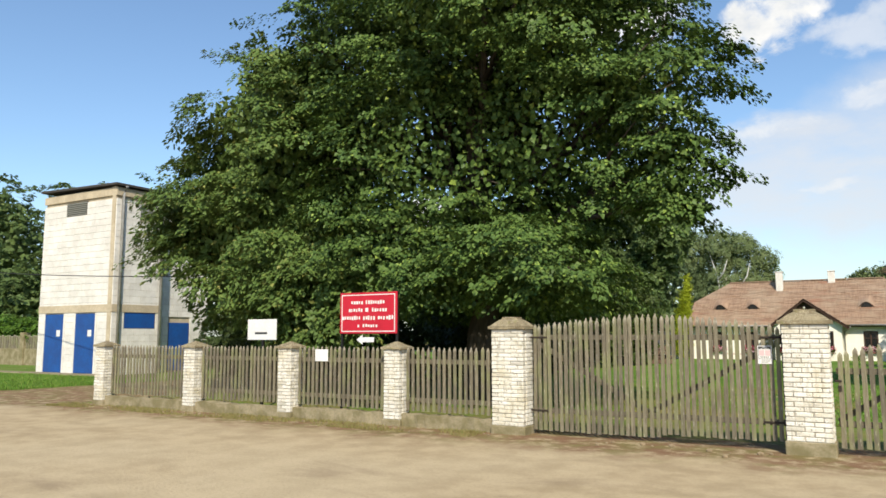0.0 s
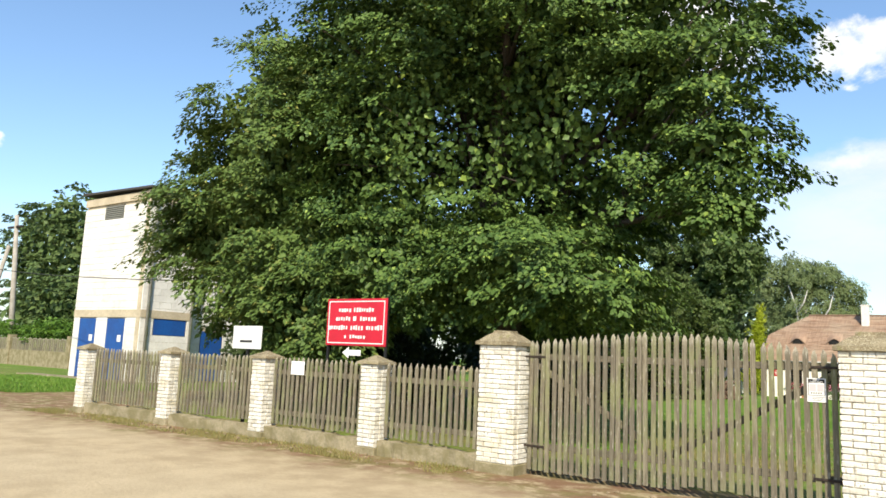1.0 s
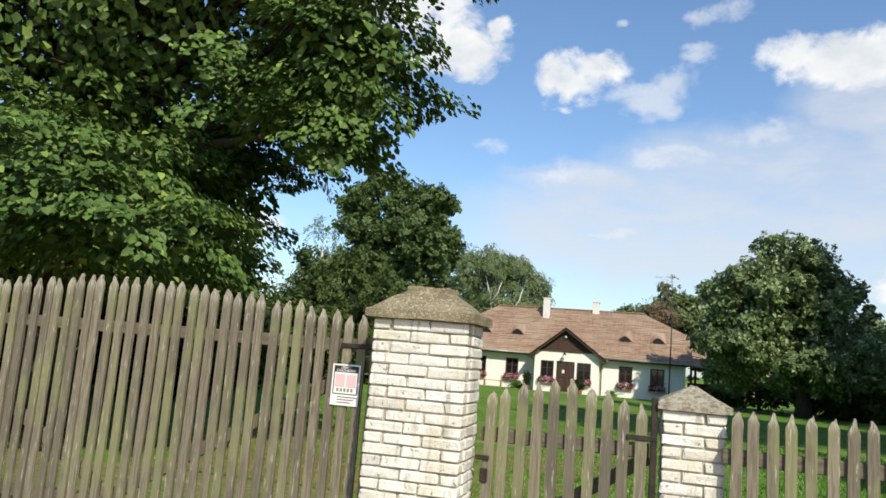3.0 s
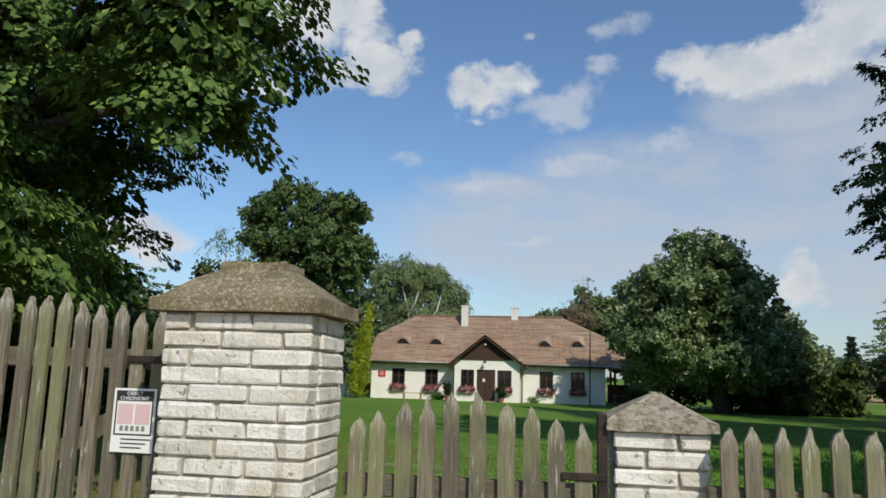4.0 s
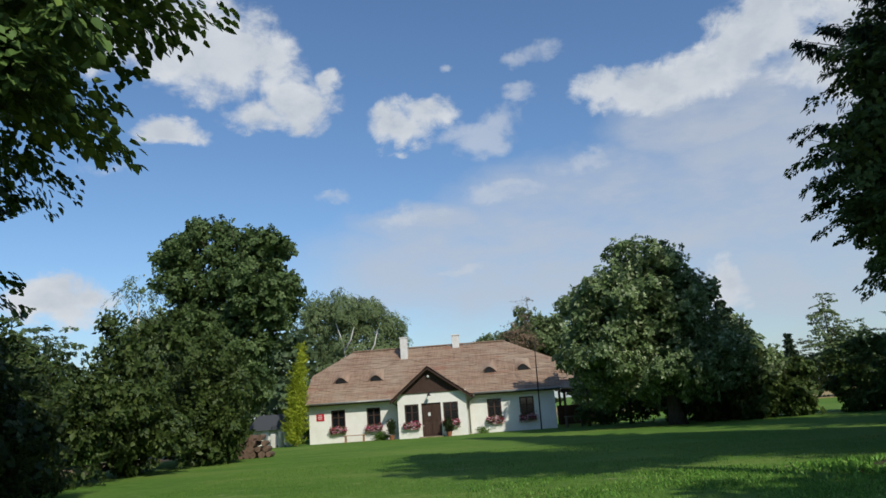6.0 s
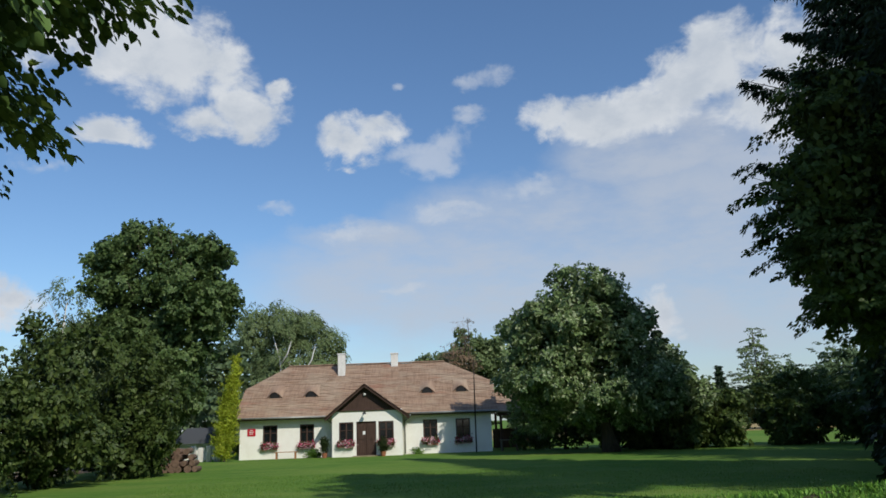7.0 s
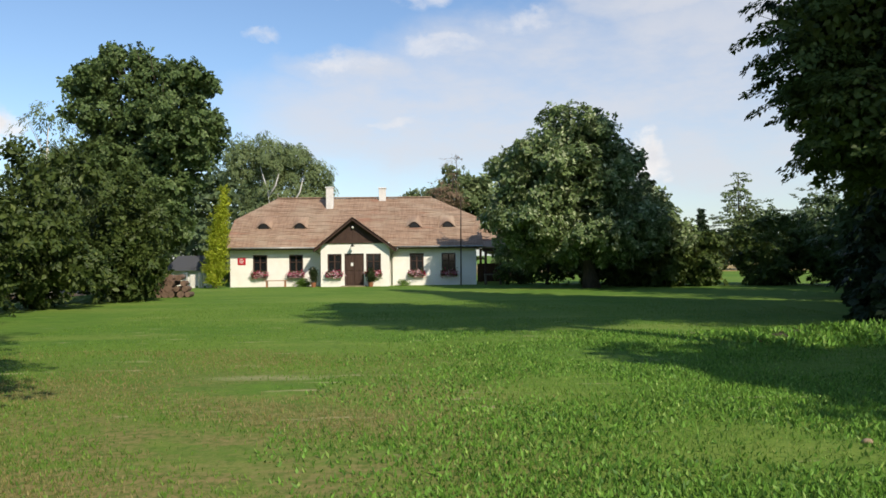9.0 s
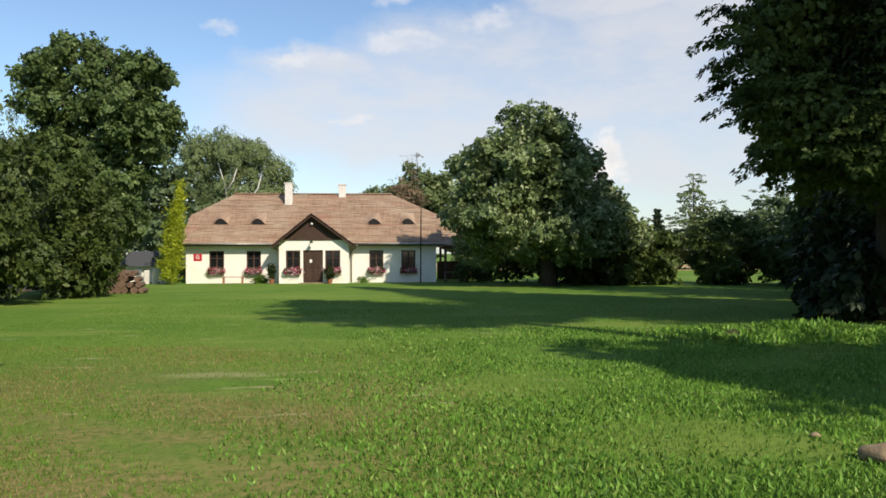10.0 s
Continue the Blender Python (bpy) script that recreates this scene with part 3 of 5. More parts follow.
# ---- ground ----
def make_ground():
    xs = [-2500, -600, -200, -90, *range(-60, 61, 4), 90, 200, 600, 2500]
    ys = [-2500, -600, -200, -60, *range(-30, 13, 3), *range(14, 102, 4), 130, 200, 600, 2500]
    bm = bmesh.new()
    grid = [[bm.verts.new((x, y, ground_height(x, y))) for x in xs] for y in ys]
    for j in range(len(ys) - 1):
        for i in range(len(xs) - 1):
            bm.faces.new((grid[j][i], grid[j][i + 1], grid[j + 1][i + 1], grid[j + 1][i]))
    return tagged(part("ground", bm, M["ground"], smooth=True), "sandy forecourt and mown green lawn behind the fence", "ground", kind="structure")


make_ground()

# ---- the manor house ----
HX0, HX1, HY0, HY1, HB, HT = -12.45, 3.95, 58.84, 68.2, -0.2, 2.62
EAVE_Y, EAVE_Z, RIDGE_Y, RIDGE_Z = 58.34, 2.46, 63.4, 6.06
SLOPE = (RIDGE_Z - EAVE_Z) / (RIDGE_Y - EAVE_Y)
PX0, PX1, PY = -6.30, -1.82, 57.8


def wall_with_openings(x0, x1, z0, z1, y0, y1, openings):
    """A wall along x with openings (x0 x1 z0 z1) that go right through."""
    bm = bmesh.new()
    xs = sorted({x0, x1, *(o[0] for o in openings), *(o[1] for o in openings)})
    for a, b in zip(xs, xs[1:]):
        low = z0
        for o in sorted((o for o in openings if o[0] <= a and b <= o[1]), key=lambda o: o[2]):
            if o[2] > low:
                box(bm, a, b, y0, y1, low, o[2])
            low = o[3]
        if z1 > low:
            box(bm, a, b, y0, y1, low, z1)
    bmesh.ops.remove_doubles(bm, verts=bm.verts, dist=0.0005)
    return bm


def window(parent, x0, x1, z0, z1, y):
    """A two-leaf casement with glazing bars, set into the wall whose face is at y."""
    # black sheet behind the panes stands in for the unlit room
    win = part("window", boxed(x0 + .02, x1 - .02, y + .20, y + .22, z0 + .02, z1 - .02), M["black"], parent)
    f = bmesh.new()
    w = 0.085
    for a in ((x0, x0 + w, z0, z1), (x1 - w, x1, z0, z1), (x0 + w, x1 - w, z1 - w, z1), (x0 + w, x1 - w, z0, z0 + w)):
        box(f, a[0], a[1], y + .04, y + .14, a[2], a[3], 0.006)
    part("frame", f, M["dark_wood"], win)
    c = (x0 + x1) / 2
    f = bmesh.new()
    box(f, c - .045, c + .045, y + .035, y + .13, z0 + w, z1 - w, 0.006)
    box(f, x0 + w, c - .045, y + .06, y + .11, z0 + (z1 - z0) * .55, z0 + (z1 - z0) * .55 + .045)
    box(f, c + .045, x1 - w, y + .06, y + .11, z0 + (z1 - z0) * .55, z0 + (z1 - z0) * .55 + .045)
    part("glazing_bar", f, M["dark_wood"], win)
    for a, b in ((x0 + w, c - .045), (c + .045, x1 - w)):
        part("pane", boxed(a, b, y + .085, y + .091, z0 + w, z1 - w), M["glass"], win)
    part("sill", boxed(x0 - .05, x1 + .05, y - .06, y + .04, z0 - .05, z0, .008), M["dark_wood"], win)
    return win


def roof_courses(parent, corners, count, name="shingle_course"):
    """Overlapping courses over a flat roof slope. corners: eave left, eave right, then up each side as lists of (height share, point)."""
    left, right = corners
    def at(side, f):
        for (f0, a), (f1, b) in zip(side, side[1:]):
            if f <= f1:
                return Vector(a).lerp(Vector(b), (f - f0) / (f1 - f0))
        return Vector(side[-1][1])
    e0, e1, e2 = at(left, 0), at(right, 0), at(left, 1)
    nor = (e1 - e0).cross(e2 - e0).normalized()
    if nor.z < 0:
        nor = -nor
    rng = random.Random(count + int(abs(e0.x) * 10))
    for i in range(count):
        f0, f1 = i / count, min(1.0, (i + 1.25) / count)
        a, b, c, d = at(left, f0), at(right, f0), at(right, f1), at(left, f1)
        bm = bmesh.new()
        cols = max(2, int((b - a).length / 0.5))
        rows = []
        for f, (p, q), hgt in ((0, (a, b), 0.036), (1, (d, c), 0.010)):
            rows.append([p.lerp(q, k / cols) + nor * (hgt + rng.uniform(-.016, .016)) for k in range(cols + 1)])
        low = [bm.verts.new(v) for v in rows[0]]
        high = [bm.verts.new(v) for v in rows[1]]
        under = [bm.verts.new(v - nor * 0.07) for v in rows[0]]
        for k in range(cols):
            bm.faces.new((low[k], low[k + 1], high[k + 1], high[k]))
            bm.faces.new((under[k], under[k + 1], low[k + 1], low[k]))
        part(name, bm, M["shingle"], parent)


def make_house():
    house = thing("manor_house", "low cream-plastered manor house with a half-hipped brown shingle roof", "house")
    wins = [(-10.95, -10.0, .84, 1.98), (-8.55, -7.62, .84, 1.98), (-.51, .42, .82, 2.0), (1.62, 2.56, .80, 2.0)]
    wall = part("front_wall", wall_with_openings(HX0, HX1, HB, HT, HY0, HY0 + .45, wins), M["plaster"], house)
    for x0, x1 in ((HX0, HX0 + .45), (HX1 - .45, HX1)):
        prof = [(HY0 + .45, HB), (HY1, HB), (HY1, HT), (66.0, 4.3), (61.0, 4.3), (HY0 + .45, HT)]
        side = bmesh.new()
        a = [side.verts.new((x0, y, z)) for y, z in prof]
        b = [side.verts.new((x1, y, z)) for y, z in prof]
        side.faces.new(a), side.faces.new(b[::-1])
        for k in range(6):
            side.faces.new((a[k], a[(k + 1) % 6], b[(k + 1) % 6], b[k]))
        part("side_wall", side, M["plaster"], house)
    part("back_wall", boxed(HX0 + .45, HX1 - .45, HY1 - .45, HY1, HB, HT), M["plaster"], house)
    for w in wins:
        window(house, *w, HY0)
    # porch bay
    pw = [(-5.86, -4.94, .82, 2.0), (-3.34, -2.37, .82, 2.0)]
    door = (-4.76, -3.49, -.15, 2.02)
    part("porch_wall", wall_with_openings(PX0, PX1, HB, 2.74, PY, PY + .35, pw + [door]), M["plaster"], house)
    for x0, x1 in ((PX0, PX0 + .35), (PX1 - .35, PX1)):
        part("porch_side_wall", boxed(x0, x1, PY + .35, HY0, HB, 2.5), M["plaster"], house)
    for w in pw:
        window(house, *w, PY)
    d = part("door", boxed(door[0], door[1], PY + .14, PY + .19, -.15, 2.02), M["dark_wood"], house, "closed dark brown double door")
    c = (door[0] + door[1]) / 2
    for a, b in ((door[0] + .06, c - .01), (c + .01, door[1] - .06)):
        leaf = bmesh.new()
        box(leaf, a, b, PY + .09, PY + .14, -.13, 1.96, .01)
        for z0, z1 in ((.05, .75), (.9, 1.8)):
            box(leaf, a + .1, b - .1, PY + .07, PY + .10, z0, z1, .012)
        part("door_leaf", leaf, M["dark_wood"], d)
    part("notice", boxed(c - .22, c - .06, PY + .062, PY + .068, 1.2, 1.42), M["paper"], d)
    part("door_step", boxed(door[0] - .2, door[1] + .2, PY - .5, PY, -.3, -.08, .02), M["plinth"], house)
    # boarded gable with bargeboards
    ax, az = (PX0 + PX1) / 2 - .13, 4.38
    gx0, gx1, gz = -6.72, -1.36, 2.30
    k = (az - gz) / (ax - gx0)
    bm = prism(bmesh.new(), [(ax - (az - .12 - 2.74) / k, 2.745), (ax + (az - .12 - 2.74) / k, 2.745), (ax, az - .12)], PY - .04, PY + .3)
    gable = part("gable", bm, M["dark_wood"], house, "dark brown boarded gable")
    for i in range(9):
        x = ax - 1.75 + i * .44
        h = az - .2 - abs(x - ax) * k
        if h > 2.85:
            part("batten", boxed(x - .02, x + .02, PY - .06, PY - .04, 2.76, h), M["dark_wood"], gable)
    part("tie_beam", boxed(ax - 2.0, ax + 2.0, PY - .08, PY - .04, 2.68, 2.80, .01), M["dark_wood"], gable)
    for s, gx in ((-1, gx0), (1, gx1)):
        bm = prism(bmesh.new(), [(gx, gz), (gx, gz - .2), (ax, az - .2), (ax, az)], PY - .42, PY - .36)
        part("bargeboard", bm, M["dark_wood"], house)
    back = EAVE_Y + (az - EAVE_Z) / SLOPE + .1
    for gx in (gx0, gx1):
        e_back = EAVE_Y + .25
        lo, hi = [(0, (gx, PY - .45, gz)), (1, (ax, PY - .45, az))], [(0, (gx, e_back, gz)), (1, (ax, back, az))]
        roof_courses(house, (lo, hi), 9, "porch_shingle_course")
        bm = bmesh.new()
        q = [(gx, PY - .42, gz - .05), (ax, PY - .42, az - .05), (ax, back, az - .05), (gx, e_back, gz - .05)]
        vs = [bm.verts.new(v) for v in q] + [bm.verts.new((x, y, z - .05)) for x, y, z in q]
        for f in ((0, 1, 2, 3), (7, 6, 5, 4), (0, 4, 5, 1), (2, 6, 7, 3)):
            bm.faces.new([vs[i] for i in f])
        part("porch_roof_deck", bm, M["dark_wood"], house)
    lamp = part("lamp_arm", boxed(ax - .02, ax + .02, PY - .35, PY - .04, 2.62, 2.66), M["black"], house)
    bm = bmesh.new()
    bmesh.ops.create_cone(bm, cap_ends=True, segments=12, radius1=.14, radius2=.03, depth=.18, matrix=pose(ax, PY - .35, 2.56))
    part("lamp_shade", bm, M["black"], lamp)
    bm = bmesh.new()
    bmesh.ops.create_uvsphere(bm, u_segments=10, v_segments=6, radius=.09, matrix=pose(ax, PY - .12, 3.72))
    part("gable_light", bm, M["white_sign"], house)
    # main roof: front and back slopes with half-hipped ends
    hz = 4.42
    hy = EAVE_Y + (hz - EAVE_Z) / SLOPE
    fh = (hz - EAVE_Z) / (RIDGE_Z - EAVE_Z)
    rx0, rx1, lx, rx = -10.2, 1.05, -12.72, 4.36
    left = [(0, (lx, EAVE_Y, EAVE_Z)), (fh, (lx, hy, hz)), (1, (rx0, RIDGE_Y, RIDGE_Z))]
    right = [(0, (rx, EAVE_Y, EAVE_Z)), (fh, (rx, hy, hz)), (1, (rx1, RIDGE_Y, RIDGE_Z))]
    roof_courses(house, (left, right), 36)
    by = 2 * RIDGE_Y - EAVE_Y
    bm = bmesh.new()
    p = {n: bm.verts.new(v) for n, v in dict(a=(lx, EAVE_Y, EAVE_Z), b=(rx, EAVE_Y, EAVE_Z), c=(rx, hy, hz), d=(rx1, RIDGE_Y, RIDGE_Z), e=(rx0, RIDGE_Y, RIDGE_Z), f=(lx, hy, hz),
         g=(lx, by, EAVE_Z), h=(rx, by, EAVE_Z), i=(rx, 2 * RIDGE_Y - hy, hz), j=(lx, 2 * RIDGE_Y - hy, hz)).items()}
    for names in ("abcdef", "hgjedi", "cid", "fej"):
        bm.faces.new([p[c] for c in names])
    bmesh.ops.solidify(bm, geom=bm.faces[:], thickness=.05)
    part("roof_deck", bm, M["shingle"], house)
    for a, b, c in (((lx, hy, hz), (lx, 2 * RIDGE_Y - hy, hz), (rx0, RIDGE_Y, RIDGE_Z)), ((rx, hy, hz), (rx, 2 * RIDGE_Y - hy, hz), (rx1, RIDGE_Y, RIDGE_Z))):
        roof_courses(house, ([(0, a), (1, c)], [(0, b), (1, Vector(c) + Vector((0, .02, 0)))]), 9, "hip_shingle_course")
    part("ridge_board", boxed(rx0, rx1, RIDGE_Y - .12, RIDGE_Y + .12, RIDGE_Z + .02, RIDGE_Z + .10, .02), M["shingle"], house)
    part("fascia", boxed(lx + .03, gx0 - .02, EAVE_Y + .03, EAVE_Y + .08, EAVE_Z - .16, EAVE_Z - .01), M["dark_wood"], house)
    part("fascia", boxed(gx1 + .02, rx - .03, EAVE_Y + .03, EAVE_Y + .08, EAVE_Z - .16, EAVE_Z - .01), M["dark_wood"], house)
    for x0, x1 in ((lx, gx0 - .05), (gx1 + .05, rx)):
        bm = bmesh.new()
        tube(bm, [(x0, EAVE_Y - .06, EAVE_Z - .02), (x1, EAVE_Y - .06, EAVE_Z - .04)], [.06, .06], 8)
        part("gutter", bm, M["zinc"], house, smooth=True)
    for gx, wx in ((gx0 - .05, PX0 - .1), (gx1 + .05, PX1 + .12)):
        bm = bmesh.new()
        tube(bm, [(gx, EAVE_Y - .04, EAVE_Z - .05), (gx, EAVE_Y, EAVE_Z - .22), (wx, HY0 - .08, 1.95), (wx, HY0 - .08, -.1)], [.05] * 4, 8)
        part("downpipe", bm, M["zinc"], house, smooth=True)
    for x in [lx + .5 + i * .85 for i in range(7)] + [-.9 + i * .85 for i in range(6)]:
        part("rafter_end", boxed(x - .05, x + .05, EAVE_Y + .08, HY0, EAVE_Z - .13, EAVE_Z - .02), M["dark_wood"], house)
    # chimneys
    for x, y in ((-6.26, 62.45), (-2.55, 63.3)):
        bm = bmesh.new()
        box(bm, x - .25, x + .25, y - .25, y + .25, 4.9, 6.72, .015)
        box(bm, x - .29, x + .29, y - .29, y + .29, 6.72, 6.81, .015)
        part("chimney", bm, M["chimney"], house, "whitewashed chimney stack")
    # eyebrow dormers
    for px, pz in ((-10.5, 4.0), (-8.05, 4.0), (-.22, 4.0), (2.08, 4.02)):
        y = EAVE_Y + (pz - EAVE_Z) / SLOPE
        bm = bmesh.new()
        rows = []
        for j in range(6):
            g = j / 5
            ring = []
            for i in range(13):
                s = -1 + i / 6
                w = .56 - .1 * g
                lift = .40 * max(0.0, math.cos(s * math.pi / 2)) ** 1.3 * (1 - g)
                yy = y - .42 + 1.2 * g
                ring.append(bm.verts.new((px + s * w, yy, EAVE_Z + SLOPE * (yy - EAVE_Y) + .07 + lift)))
            rows.append(ring)
        for r, s in zip(rows, rows[1:]):
            for i in range(12):
                bm.faces.new((r[i], r[i + 1], s[i + 1], s[i]))
        dorm = part("eyebrow_dormer", bm, M["shingle"], house, smooth=True)
        bm = bmesh.new()
        base = EAVE_Z + SLOPE * (y - .40 - EAVE_Y) + .06
        prism(bm, [(px - .38, base)] + [(px - .38 + .76 * i / 10, base + .35 * math.sin(math.pi * i / 10) ** .9) for i in range(1, 10)] + [(px + .38, base)], y - .405, y - .38)
        # black panel stands in for the shade inside the dormer
        part("dark_dormer_infill", bm, M["black"], dorm)
    return house


make_house()


def flower_box(x, y, z):
    box_root = thing("flower_box", "window box full of red and pink flowers", "flower box", "flower boxes at the windows")
    part("trough", boxed(x - .5, x + .5, y - .26, y - .065, z - .16, z, .012), M["dark_wood"], box_root)
    rng = np.random.default_rng(int(abs(x) * 100))
    for name, mat, count, size in (("foliage", "shrub", 260, .09), ("red_blossom", "red_flower", 230, .085), ("pink_blossom", "pink_flower", 230, .085)):
        base = np.stack([x + rng.uniform(-.56, .56, count), y - .2 + rng.normal(size=count) * .07, z + .02 + rng.normal(size=count) * .10], 1)
        if name == "pink_blossom":
            base[:, 0] = x + rng.normal(size=count) * .26
            base[:, 2] -= .04
        v, tris = leaf_verts(base, unit(rng.normal(size=base.shape)), unit(rng.normal(size=base.shape)), np.full(count, size), np.full(count, size * .9))
        ob = new(name, raw_mesh(name, v, tris, M[mat]))
        ob.parent = box_root


for x, y, z in ((-10.47, HY0, .66), (-8.08, HY0, .66), (-5.4, PY, .66), (-2.85, PY, .66), (-.05, HY0, .64), (2.09, HY0, .64)):
    flower_box(x, y, z)


def potted_shrub(x, y, h, label):
    root = thing("potted_shrub", label, "potted plant", "shrubs beside the porch door")
    bm = bmesh.new()
    bmesh.ops.create_cone(bm, cap_ends=True, segments=16, radius1=.13, radius2=.19, depth=.30, matrix=pose(x, y, .01))
    part("pot", bm, M["terracotta"], root)
    ob = new("foliage", crown_mesh("foliage", int(abs(x) * 9), [(x, y, .12 + h * .5, .27, .27, h * .46)], 260, 14, .055, M["dark_and_shaded_shrub"], .10, .1))
    ob.parent = root


potted_shrub(-6.75, 57.6, 1.15, "dark green clipped shrub in a clay pot")
potted_shrub(-3.0, 57.15, .95, "rounded green shrub in a clay pot by the door")
root = thing("garden_shrub", "low green shrub at the foot of the house wall", "shrub")
ob = new("foliage", crown_mesh("foliage", 77, [(-7.5, 58.3, .1, .6, .3, .35), (-.9, 58.4, .05, .35, .25, .25)], 120, 12, .08, M["hedge"], .2, .1))
ob.parent = root


def bench(x, y):
    root = thing("garden_bench", "low reddish-brown wooden bench before the house wall", "bench")
    for k in range(3):
        part("seat_slat", boxed(x - .75, x + .75, y - .35 + k * .12, y - .25 + k * .12, .27, .31, .006), M["bench"], root)
    for sx in (-.6, .6):
        part("leg", boxed(x + sx - .04, x + sx + .04, y - .33, y - .26, -.14, .27), M["bench"], root)
        part("leg", boxed(x + sx - .04, x + sx + .04, y - .1, y - .03, -.14, .27), M["bench"], root)


bench(-9.3, 58.4)

plaque = thing("wall_plaque", "small red enamel plaque with pale lines on the house wall", "sign")
part("plate", boxed(-11.95, -11.42, HY0 - .03, HY0 - .004, 1.34, 1.80, .005), M["red_sign"], plaque)
for i, w in enumerate((.2, .3, .24)):
    part("text_bar", boxed(-11.69 - w / 2, -11.69 + w / 2, HY0 - .036, HY0 - .031, 1.68 - i * .11, 1.73 - i * .11), M["white_sign"], plaque)

pole = thing("flagpole", "thin rusty-brown metal flagpole in front of the house", "pole")
bm = bmesh.new()
tube(bm, [(2.85, 57.6, -.3), (2.87, 57.6, 3.0), (2.9, 57.6, 5.6)], [.045, .04, .025], 8)
part("mast", bm, M["iron"], pole, smooth=True)
part("finial", boxed(2.86, 2.94, 57.56, 57.64, 5.6, 5.68, .02), M["iron"], pole)


def shelter():
    root = thing("open_shelter", "open timber lean-to with a brown shingle roof beside the house", "shelter")
    roof_courses(root, ([(0, (4.4, 58.9, 2.35)), (1, (4.4, 61.6, 3.75))], [(0, (8.0, 58.9, 2.35)), (1, (7.6, 61.6, 3.75))]), 8)
    part("roof_deck", boxed(4.4, 7.9, 59.0, 64.5, 2.24, 2.3), M["dark_wood"], root)
    for x in (4.6, 6.1, 7.7):
        for y in (59.1, 63.8):
            part("post", boxed(x - .08, x + .08, y - .08, y + .08, -.2, 2.24), M["dark_wood"], root)
    part("beam", boxed(4.4, 7.9, 59.0, 59.16, 2.08, 2.24), M["dark_wood"], root)
    part("rail", boxed(6.2, 7.7, 59.06, 59.14, .55, .75), M["dark_wood"], root)
    part("back_board", boxed(4.4, 7.9, 64.4, 64.5, -.2, 1.2), M["dark_wood"], root)


shelter()


def outdoor_table(x, y):
    root = thing("garden_table", "weathered grey wooden table under the open shelter", "table")
    part("tabletop", boxed(x - .6, x + .6, y - .35, y + .35, .5, .57, .01), M["rail"], root)
    for sx in (-.5, .5):
        part("trestle", boxed(x + sx - .05, x + sx + .05, y - .3, y + .3, -.15, .5), M["rail"], root)


outdoor_table(5.0, 58.2)

shed = thing("garden_shed", "small white shed with a grey sheet roof among the shrubs", "shed")
part("wall", boxed(-17.4, -14.6, 62.0, 64.5, -.2, .95), M["plaster"], shed)
bm = bmesh.new()
prism(bm, [(-17.8, .95), (-14.2, .95), (-15.2, 2.0), (-16.8, 2.0)], 61.6, 65.0)
part("roof", bm, M["slate"], shed)
for i in range(4):
    post = tagged(part("boundary_post", boxed(-15.5 + i * .52, -15.2 + i * .52, 58.4, 58.7, -.3, .86 - .12 * (i % 2), .02), M["chimney"]), "short whitewashed masonry fence post", "post", "posts beside the house")


def log_pile(x, y):
    root = thing("log_pile", "heap of brown sawn logs on the lawn edge", "log pile")
    rng = random.Random(5)
    for row in range(4):
        for i in range(6 - row):
            r = rng.uniform(.13, .19)
            bm = bmesh.new()
            cx, cz = x + (i - (5 - row) / 2) * .34 + rng.uniform(-.05, .05), row * .27 + .05
            tube(bm, [(cx + rng.uniform(-.1, .1), y - .45 + rng.uniform(-.1, .1), cz), (cx, y + .45, cz + rng.uniform(-.04, .04))], [r, r * .92], 9)
            part("log", bm, M["log_end"], root)


log_pile(-12.0, 46.3)


# ---- trees ----
# lumps at z 13.6 and 18.2 are out of view, added to shade the shrubs
MAIN = [(-5.9, 15.6, 13.6, 3.0, 3.2, 3.0), (-9.6, 14.4, 6.6, 4.2, 4.0, 3.9), (-6.4, 14.8, 7.0, 2.8, 3.4, 2.9), (-9.2, 15.5, 11.0, 4.6, 4.8, 4.4), (-11.6, 15.0, 9.6, 3.8, 4.2, 4.0),
        (-5.7, 15.2, 9.8, 2.8, 3.4, 2.8), (-3.6, 14.1, 7.7, 1.6, 1.7, 1.4), (-3.1, 13.8, 5.7, 1.0, 1.1, 1.2), (-3.4, 13.9, 4.6, .7, .8, .5), (-6.8, 12.6, 3.6, 2.4, 2.0, 1.1), (-5.3, 12.7, 3.0, 1.3, 1.7, .75),
        (-10.3, 12.8, 4.0, 2.4, 2.0, 1.4), (-9.0, 16.0, 15.0, 3.8, 3.8, 3.2), (-7.3, 16.8, 4.2, 1.7, 1.8, 2.1), (-10.5, 17.6, 3.6, 2.6, 2.2, 2.2), (-8.4, 15.8, 18.2, 3.2, 3.4, 2.8), (-7.2, 12.3, 9.9, 3.2, 2.2, 1.5)]
SIDE = [(-16.2, 14.2, 5.2, 3.6, 3.0, 2.9), (-14.8, 14.0, 8.0, 3.1, 3.0, 2.9), (-13.6, 12.8, 3.6, 2.4, 1.9, 1.8), (-17.8, 14.4, 5.6, 2.6, 2.3, 1.6), (-12.0, 12.0, 2.5, 1.9, 1.1, 1.5)]
tree("linden_tree", "large dense linden overhanging the picket fence", (-8.6, 15.0, 0), 15.0, .48, MAIN,
     crown_mesh("crown", 3, MAIN, 3500, 76, .100, M["linden"], .82, .65, .40, .80, 2.0, .22, round_leaf_verts, gaps=2.1,
                voids=((-7.2, 11.2, 6.9, 2.2, 2.4, 1.5), (-6.2, 12.0, 5.3, 1.6, 2.0, .8), (-10.8, 11.4, 5.9, 1.0, 1.2, .7), (-4.6, 14.6, 4.3, 1.0, 2.4, .6))))
